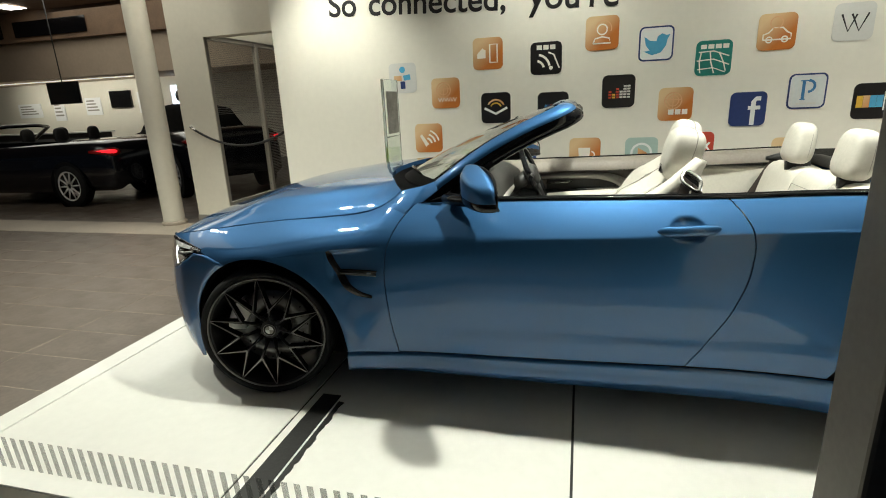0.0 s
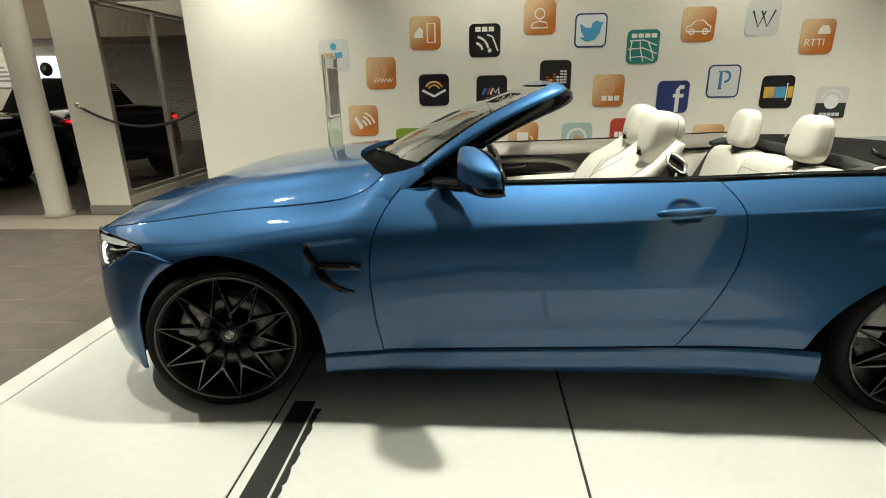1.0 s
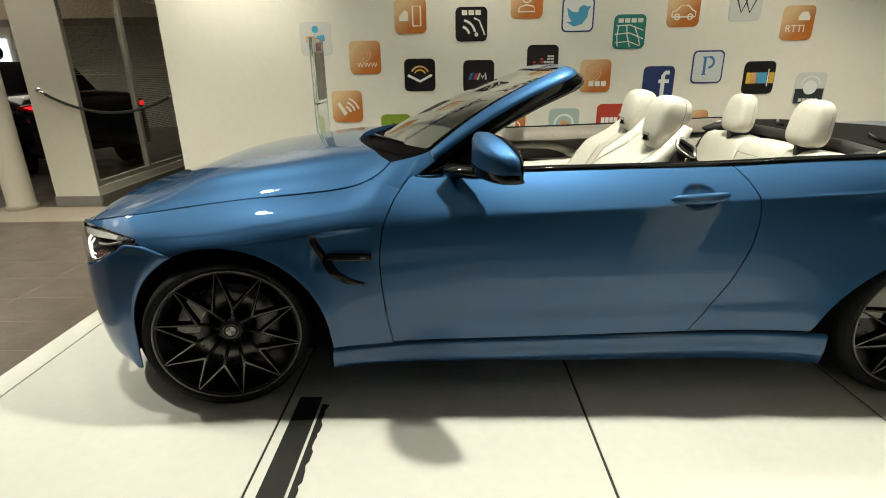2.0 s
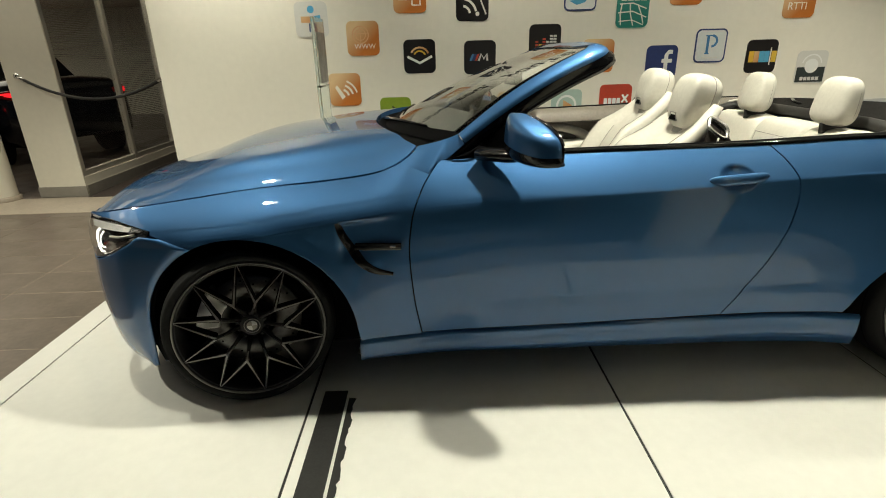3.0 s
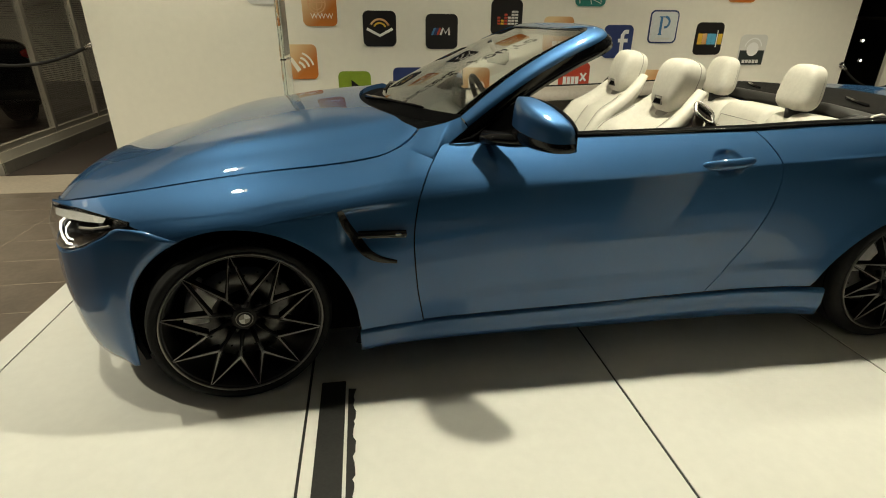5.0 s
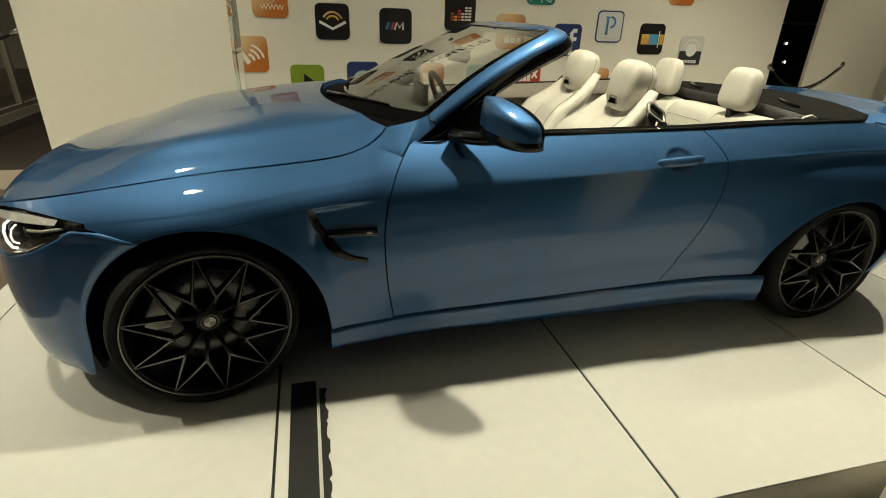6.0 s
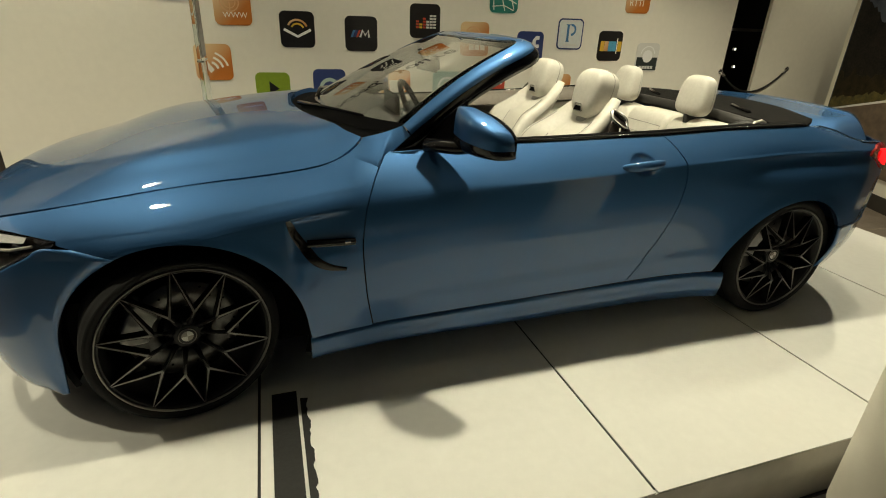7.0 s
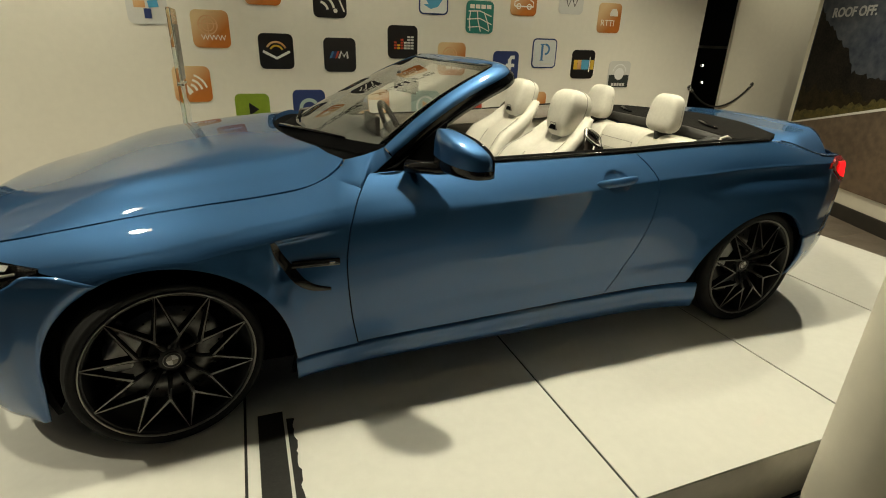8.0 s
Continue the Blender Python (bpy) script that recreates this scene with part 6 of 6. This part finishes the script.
icon(3.262, 1.318, mat("icon_pale_blue", (0.68, 0.70, 0.70), 0.4, vary=0.1, vscale=4), "pale blue square wall icon with a blue loop and border",
     [("line", [(-0.03, 0.085), (-0.03, -0.065)], 0.024, M_BLUE), ("line", [(-0.055, 0.085), (0.01, 0.085)], 0.009, M_BLUE), ("line", [(-0.05, -0.065), (-0.01, -0.065)], 0.009, M_BLUE), ("line", arc(0.005, 0.04, 0.045, -90, 90, 12), 0.020, M_BLUE)] + bars(-0.075, 0.075, -0.108, -0.092, M_ICONG, 7), rim=M_NAVY)
icon(3.742, 1.218, M_ICONB, "black square wall icon with a row of coloured blocks",
     [("blob", [(a, -0.05), (a + 0.045, -0.05), (a + 0.045, 0.045), (a, 0.045)], m_) for a, m_ in ((-0.115, M_YEL), (-0.068, M_ORANGE), (-0.021, M_SKY), (0.026, M_SKY), (0.090, M_YEL))] + [("line", [(0.08, 0.075), (0.08, -0.075)], 0.010, M_LINE)])
icon(4.225, 1.115, M_ICONG, "grey square wall icon with a round white emblem",
     [("blob", [(-0.13, -0.13), (0.13, -0.13), (0.13, 0.0), (-0.13, 0.0)], M_DKGREY), ("blob", arc(0, 0.01, 0.062, 0, 345, 22), M_ICONW), ("line", arc(0, 0.02, 0.088, 10, 170, 14), 0.012, M_ICONW)] + bars(-0.09, 0.09, -0.115, -0.085, M_ICONG, 5))
icon(-0.05, 1.02, M_ORANGE, "orange square wall icon with radio waves",
     [("line", arc(-0.03, -0.06, 0.06, 10, 75, 8), 0.020, M_LINE), ("line", arc(-0.03, -0.06, 0.10, 12, 72, 8), 0.018, M_LINE), ("line", arc(-0.03, -0.06, 0.14, 14, 70, 8), 0.016, M_LINE), ("blob", [(-0.09, 0.02), (-0.07, 0.04), (0.0, -0.06), (-0.03, -0.085)], M_LINE)])
icon(0.402, 0.80, M_GREEN, "green square wall icon with a dark triangle", [("blob", [(-0.03, -0.04), (0.05, 0.01), (-0.03, 0.07)], M_ICONB)])
icon(0.885, 0.83, M_NAVY, "navy square wall icon with a pale curved arrow", [("line", arc(0, -0.02, 0.075, 20, 190, 14), 0.030, M_LTEAL), ("blob", [(0.03, 0.0), (0.12, 0.0), (0.075, -0.06)], M_LTEAL)])
icon(1.482, 0.84, M_ORANGE, "orange square wall icon with a pale cup shape", [("blob", [(-0.05, -0.08), (0.04, -0.08), (0.05, 0.05), (-0.06, 0.05)], M_LINE), ("line", arc(0.055, -0.02, 0.035, -80, 80, 8), 0.012, M_LINE)])
icon(1.985, 0.83, M_LTEAL, "pale teal square wall icon with a ring and triangle", [("line", arc(0, 0, 0.085, 0, 360, 24), 0.020, M_ICONW), ("blob", [(-0.03, -0.05), (0.055, 0.0), (-0.03, 0.05)], M_ORANGE)])
icon(2.44, 0.865, M_RED2, "red square wall icon with white word blocks", bars(-0.11, 0.05, -0.05, 0.02, M_ICONW, 4) + [("line", [(0.06, 0.05), (0.115, -0.02)], 0.018, M_ICONW), ("line", [(0.115, 0.05), (0.06, -0.02)], 0.018, M_ICONW)], w=0.30)
icon(3.19, 0.80, M_ORANGE, "orange square wall icon low on the wall", CARG)
icon(-0.29, 1.61, M_ICONG, "pale grey square wall icon with coloured pills",
     [("line", [(-0.09, 0.0), (-0.01, 0.0)], 0.05, M_ORANGE), ("line", [(0.01, 0.0), (0.08, 0.01)], 0.05, M_SKY), ("line", [(0.0, -0.03), (0.0, -0.10)], 0.05, M_NAVY), ("blob", arc(0.0, 0.08, 0.03, 0, 330, 12), M_SKY)])
slogan = thing("slogan", "bold black slogan lettering on the cream wall", "lettering", (-1.03, WALLY - 0.004, 2.232))
for word, dx in (("So", 0.0), ("connected,", 0.425), ("you're", 1.985)):
    lettering(word, 0.305, (dx, 0, -dx * math.tan(radians(2.6))), M_ICONB, slogan, tilt=2.6, name="word", bold=0.004)

# ---- poster ----
M_PSKY = mat("poster_sky", (0.014, 0.022, 0.042), 0.5, spec=0.2, vary=0.5, vscale=1.1, second=(0.085, 0.092, 0.105))
M_PHILL = mat("poster_hill", (0.0025, 0.0025, 0.003), 0.5, spec=0.1, vary=0.5, vscale=5, second=(0.020, 0.016, 0.012))
M_PBUSH = mat("poster_bush", (0.004, 0.0035, 0.002), 0.5, spec=0.1, vary=0.6, vscale=11, second=(0.036, 0.026, 0.012))
M_PGRASS = mat("poster_grass", (0.13, 0.105, 0.028), 0.5, spec=0.2, vary=0.7, vscale=18, second=(0.018, 0.016, 0.008))
M_PROAD = mat("poster_road", (0.075, 0.056, 0.042), 0.45, spec=0.3, vary=0.35, vscale=1.2, second=(0.17, 0.12, 0.082))
M_GREYL = mat("poster_letters", (0.34, 0.34, 0.34), 0.4, vary=0.15, vscale=9)
poster = thing("road_poster", "large glossy poster of a night road below wooded hills", "poster", (6.17, 1.60, 0))
poster.rotation_euler = pw.rotation_euler
def pface(outline, d, material, name):
    return part(name, prism(outline, -0.001 - d, 0.001 - d), material, poster, smooth=False)
pface([(0.07, 0.165), (2.95, 0.165), (2.95, 3.1), (0.07, 3.1)], 0.002, M_PSKY, "poster_sheet")
rng = random.Random(7)


def ragged(x0, x1, n, line, rough):
    """An uneven edge along line(x), as of tree tops."""
    return [(x, line(x) + rng.uniform(-rough, rough) + 0.5 * rough * math.sin(23 * x)) for x in frange(x0, x1, n)]


ridge_line = spline([0.09, 0.22, 0.42, 0.62, 0.80, 1.2, 2.2, 2.95], [1.84, 1.72, 1.58, 1.42, 1.24, 1.20, 1.36, 1.52])
pface([(0.09, 0.62)] + ragged(0.09, 2.95, 90, ridge_line, 0.028) + [(2.95, 1.30)], 0.005, M_PHILL, "printed_hill")
bush_line = spline([0.09, 0.5, 1.0, 1.6, 2.2, 2.95], [1.02, 1.06, 1.02, 1.12, 1.26, 1.42])
pface([(0.09, 0.62)] + ragged(0.09, 2.95, 90, bush_line, 0.045) + [(2.95, 1.32)], 0.0065, M_PBUSH, "printed_bushes")
grass_line = spline([0.09, 0.8, 1.6, 2.4, 2.95], [0.78, 0.92, 1.10, 1.26, 1.36])
pface([(0.09, 0.62)] + ragged(0.09, 2.95, 100, grass_line, 0.022) + [(2.95, 1.30)], 0.008, M_PGRASS, "printed_grass")
pface([(0.09, 0.165), (2.95, 0.165), (2.95, 1.34), (0.09, 0.66)], 0.0105, M_PROAD, "printed_road")
pface([(0.09, 0.655), (0.09, 0.672), (2.95, 1.36), (2.95, 1.325)], 0.013, M_ICONG, "printed_line")
lettering("ROOF OFF.", 0.118, (0.28, -0.018, 1.742), M_GREYL, poster, rz=0.0, name="poster_words", bold=0.004)

# ---- barrier ropes ----


def rope(a, b, sag, label, r=0.0145):
    t = thing("barrier_rope", label, "rope")
    a, b = Vector(a), Vector(b)
    pts = [lerp(a, b, k) - Vector((0, 0, sag * 4 * k * (1 - k))) for k in frange(0, 1, 24)]
    part("cord", tube(pts, r, 10), M_ROPE, t)
    for p, q in ((pts[0], pts[1]), (pts[-1], pts[-2])):
        part("end_hook", tube([p, lerp(p, q, 1.2)], [0.014, 0.020], 10), M_CHROME, t, "chrome end hook")
        part("hook_plate", lathe([(0.0, 0.0), (0.028, 0.0), (0.03, 0.008)], 16, centre=p), M_CHROME, t)


rope((-3.60, 3.09, 1.19), (-1.83, 2.62, 1.16), 0.22, "black barrier rope hung across the passage")
rope((6.25, 2.235, 1.01), (5.255, 2.225, 0.98), 0.24, "black barrier rope hung across the dark opening", 0.0105)

# ---- clear display stand behind the car ----
st = thing("acrylic_stand", "clear acrylic information stand behind the bonnet", "display stand", (-0.02, 1.10, 0))
part("sheet_panel", box(-0.012, 0.012, -0.16, 0.16, 0.02, 1.55), M_ACRYL, st, smooth=False, bevel=0.003)
part("leaflet", box(0.0135, 0.016, -0.12, 0.12, 1.14, 1.46), mat("leaflet_print", (0.30, 0.28, 0.25), 0.4, vary=0.7, vscale=9), st, smooth=False)
part("bracket", box(-0.018, 0.020, -0.13, 0.13, 1.112, 1.122), M_ACRYL, st, smooth=False, bevel=0.003)
part("foot_plate", box(-0.15, 0.15, -0.18, 0.18, 0.0, 0.02), M_ALU, st, smooth=False, bevel=0.004)

# ---- ceiling lamps ----
M_BULB = glow("bulb_glow", (1.0, 0.86, 0.68), 25)
for lx, ly in LAMPS + WASH:
    t = thing("ceiling_spotlight", "round recessed ceiling spotlight, lit", "lamp", (lx, ly, CEIL), "spotlights over the bay")
    part("trim_ring", lathe([(0.075, -0.004), (0.095, -0.012), (0.10, 0.0)], 24, axis="z"), M_ALU, t)
    for dx in (-1, 1):
        for dy in (-1, 1):
            part("led", lathe([(0.0, -0.006), (0.027, -0.006)], 16, axis="z", centre=(0.034 * dx, 0.034 * dy, 0)), M_BULB, t, "lit round lens")
    part("backplate", lathe([(0.0, -0.003), (0.075, -0.003)], 24, axis="z"), M_GREY, t)

# ---- far showroom ----


def dark_car(at, yaw, label, lit, tall=1.0):
    c = thing("parked_car", label, "car", at)
    c.rotation_euler, c.scale = (0, 0, radians(yaw)), (1, 1, tall)
    # rear faces +x; sections from tail to nose
    secs = [(0.02, 0.70, 0.30, 0.76), (-0.06, 0.80, 0.24, 0.90), (-0.18, 0.85, 0.22, 0.95), (-0.45, 0.88, 0.22, 0.97), (-1.0, 0.90, 0.20, 0.97), (-2.2, 0.89, 0.20, 0.94), (-3.2, 0.88, 0.20, 0.90), (-3.9, 0.85, 0.22, 0.80), (-4.25, 0.74, 0.30, 0.68), (-4.35, 0.60, 0.38, 0.60)]
    rows = []
    for x, hw, z0, z1 in secs:
        rows.append([(x, s * hw * w, lerp(z0, z1, h)) for s, w, h in ((-1, 0.80, 0.0), (-1, 0.98, 0.12), (-1, 1.0, 0.5), (-1, 0.98, 0.72), (-1, 0.90, 0.93), (-1, 0.75, 1.0), (-1, 0.3, 1.03), (1, 0.3, 1.03), (1, 0.75, 1.0), (1, 0.90, 0.93), (1, 0.98, 0.72), (1, 1.0, 0.5), (1, 0.98, 0.12), (1, 0.80, 0.0))])
    bm = sheet(rows)
    vs = list(bm.verts)
    bm.faces.new(vs[:14])
    bm.faces.new(vs[-14:])
    part("body", bm, M_DARKP, c)
    if tall > 1.2:
        rows = []
        for x, hw, z in ((-1.05, 0.62, 0.97), (-1.55, 0.58, 1.28), (-2.2, 0.58, 1.34), (-2.7, 0.60, 1.28), (-3.3, 0.68, 0.95)):
            rows.append([(x, -hw - 0.12, 0.90), (x, -hw, z - 0.02), (x, -hw * 0.5, z + 0.02), (x, hw * 0.5, z + 0.02), (x, hw, z - 0.02), (x, hw + 0.12, 0.90)])
        part("soft_top", sheet(rows), M_SOFT, c)
    else:
        part("cockpit", box(-2.95, -1.15, -0.66, 0.66, 0.90, 0.985), M_MATT, c, "dark open cockpit", smooth=False, bevel=0.02)
        for x in (-1.42, -2.15):
            for y in (-0.36, 0.36):
                bm = egg(0.055, 0.12, 0.13, 0.7)
                bm.transform(Matrix.Translation((x, y, 1.055)))
                part("headrest", bm, M_DASH, c, "dark headrest")
        part("screen_frame", tube([(-3.35, -0.70, 0.93), (-2.72, -0.60, 1.20), (-2.66, -0.3, 1.235), (-2.66, 0.3, 1.235), (-2.72, 0.60, 1.20), (-3.35, 0.70, 0.93)], 0.030, 8), M_DARKP, c, "dark windscreen frame")
    for sx in (-0.88, -3.55):
        for s in (-1, 1):
            w = new("wheel")
            w.parent, w.location = c, (sx, s * 0.80, 0.32)
            w.rotation_euler = (0, 0, 0 if s < 0 else math.pi)
            part("tyre", lathe([(0.225, -0.105), (0.30, -0.108), (0.32, -0.08), (0.32, 0.09), (0.22, 0.10)], 36), M_TYRE, w)
            part("rim_lip", lathe([(0.228, -0.112), (0.215, -0.115), (0.205, -0.10)], 36), M_CALI, w)
            for k in range(10):
                a = 2 * math.pi * k / 10
                part("spoke", tube([(0.04 * math.cos(a), -0.105, 0.04 * math.sin(a)), (0.21 * math.cos(a + 0.06), -0.108, 0.21 * math.sin(a + 0.06))], [0.018, 0.010], 6), M_CALI, w)
            part("arch_gap", lathe([(0.225, -0.06), (0.37, -0.1055), (0.36, -0.09)], 30), M_GAP, w)
    for s in (-1, 1):
        pts = [(-0.02 - 0.75 * max(0, t - 0.55) ** 1.0, s * (0.56 + 0.32 * t), 0.80 + 0.02 * t) for t in frange(0, 1, 8)]
        lens = part("tail_lamp", tube(pts, [0.020, 0.026, 0.031, 0.034, 0.034, 0.031, 0.026, 0.019, 0.010], 10, flat=1.9), M_REDD, c, "red tail lamp")
        if lit:
            part("light_bar", tube([(x + 0.012, y + s * 0.006, z + 0.006) for x, y, z in pts[1:8]], [0.008, 0.018, 0.024, 0.026, 0.024, 0.018, 0.008], 10, flat=1.5), M_RED, lens, "lit red light bar")
    part("number_plate", box(0.0, 0.012, -0.26, 0.26, 0.55, 0.66), M_ICONG, c, smooth=False)
    return c


dark_car((-6.33, 5.05, FLOOR), 3, "dark blue convertible with lit red tail lamps", True, 1.14)
dark_car((-4.55, 5.40, FLOOR), -30, "tall black car with lit red tail lamps behind the glazed screen", True, 1.25)
tv = thing("hanging_screen", "black flat display screen hung from the ceiling", "screen", (-11.4, 8.0, 2.03))
part("panel", box(-0.5, 0.5, -0.03, 0.03, -0.27, 0.27), M_SCREEN, tv, smooth=False, bevel=0.01)
part("hanger", tube([(0, 0, 0.27), (0, 0, 2.57)], 0.012, 8), M_DASH, tv)
tv2 = thing("wall_screen", "dark display screen on the far showroom wall", "screen", (-14.3, 12.56, 2.0))
part("panel", box(-0.45, 0.45, -0.05, 0.03, -0.28, 0.28), M_SCREEN, tv2, smooth=False, bevel=0.01)
for k, (x, z, w, h) in enumerate(((-18.6, 1.75, 1.1, 0.5), (-17.2, 1.7, 0.5, 0.7), (-15.6, 1.8, 0.7, 0.6), (-13.2, 1.85, 0.8, 0.7))):
    t = thing("wall_notice", "pale printed notice board on the far wall", "notice", (x, 12.59, z))
    part("board", box(-w / 2, w / 2, -0.03, 0.0, -h / 2, h / 2), M_ICONW, t, smooth=False)
    for j in range(4):
        part("print_bar", box(-w * 0.4, w * (0.1 + 0.08 * j), -0.034, -0.0305, h * (0.28 - 0.18 * j), h * (0.36 - 0.18 * j)), M_GREY, t, smooth=False)
cab = thing("reception_counter", "long dark reception counter in the far showroom", "counter", (-16.5, 11.2, FLOOR))
part("front", box(-2.6, 2.6, -0.3, 0.3, 0.0, 1.05), M_DASH, cab, smooth=False, bevel=0.01)
part("worktop", box(-2.7, 2.7, -0.36, 0.36, 1.052, 1.09), M_ICONG, cab, smooth=False, bevel=0.006)
for k, x in enumerate((-17.5, -14.2)):
    t = thing("clerestory", "dark high window strip above the bulkhead", "window", (x, 10.38, 4.1), kind="structure")
    part("pane", box(-1.4, 1.4, -0.02, 0.0, -0.22, 0.22), M_SCREEN, t, smooth=False)
sg = thing("lit_sign", "small bright white wall sign with a round emblem", "sign", (-11.8, 12.59, 2.0))
part("panel", box(-0.35, 0.35, -0.04, 0.0, -0.35, 0.35), glow("sign_white", (0.9, 0.95, 1.0), 1.4), sg, smooth=False)
part("emblem", lathe([(0.0, -0.046), (0.2, -0.046), (0.2, -0.04)], 24), M_ICONB, sg)
area("showroom_light", (-11, 8, 4.5), (-11, 8, 0), 105, 6, 5)
area("counter_light", (-15.5, 11.4, 2.62), (-15.5, 12.6, 1.4), 90, 6, 0.4)
area("passage_light", (-6.0, 0.5, 4.5), (-6.0, 0.5, 0), 68, 4.5, 4)
area("entrance_light", (-2.6, 3.3, 4.5), (-2.9, 3.9, 0), 130, 1.2, 1.2)
spot("stub_washer", (-3.75, 1.70, 4.42), (-3.35, 3.10, 1.3), 72, 0.1, 60)
lamp_tube = thing("strip_light", "long lit strip lamp under the bulkhead", "lamp", (-15.5, 11.4, 2.64))
part("tube", box(-3, 3, -0.05, 0.05, -0.012, 0.01), glow("strip_glow", (1.0, 0.9, 0.72), 0.6), lamp_tube, smooth=False)
for x, y in ((-11, 8), (-6.0, 0.5), (-2.6, 3.3), (-3.75, 1.70), (-14.68, 9.66)):
    t = thing("ceiling_panel", "square lit ceiling panel of the far showroom", "lamp", (x, y, 4.58))
    part("diffuser", box(-0.3, 0.3, -0.3, 0.3, -0.02, 0.0), glow("panel_glow", (1.0, 0.88, 0.72), 3), t, smooth=False)
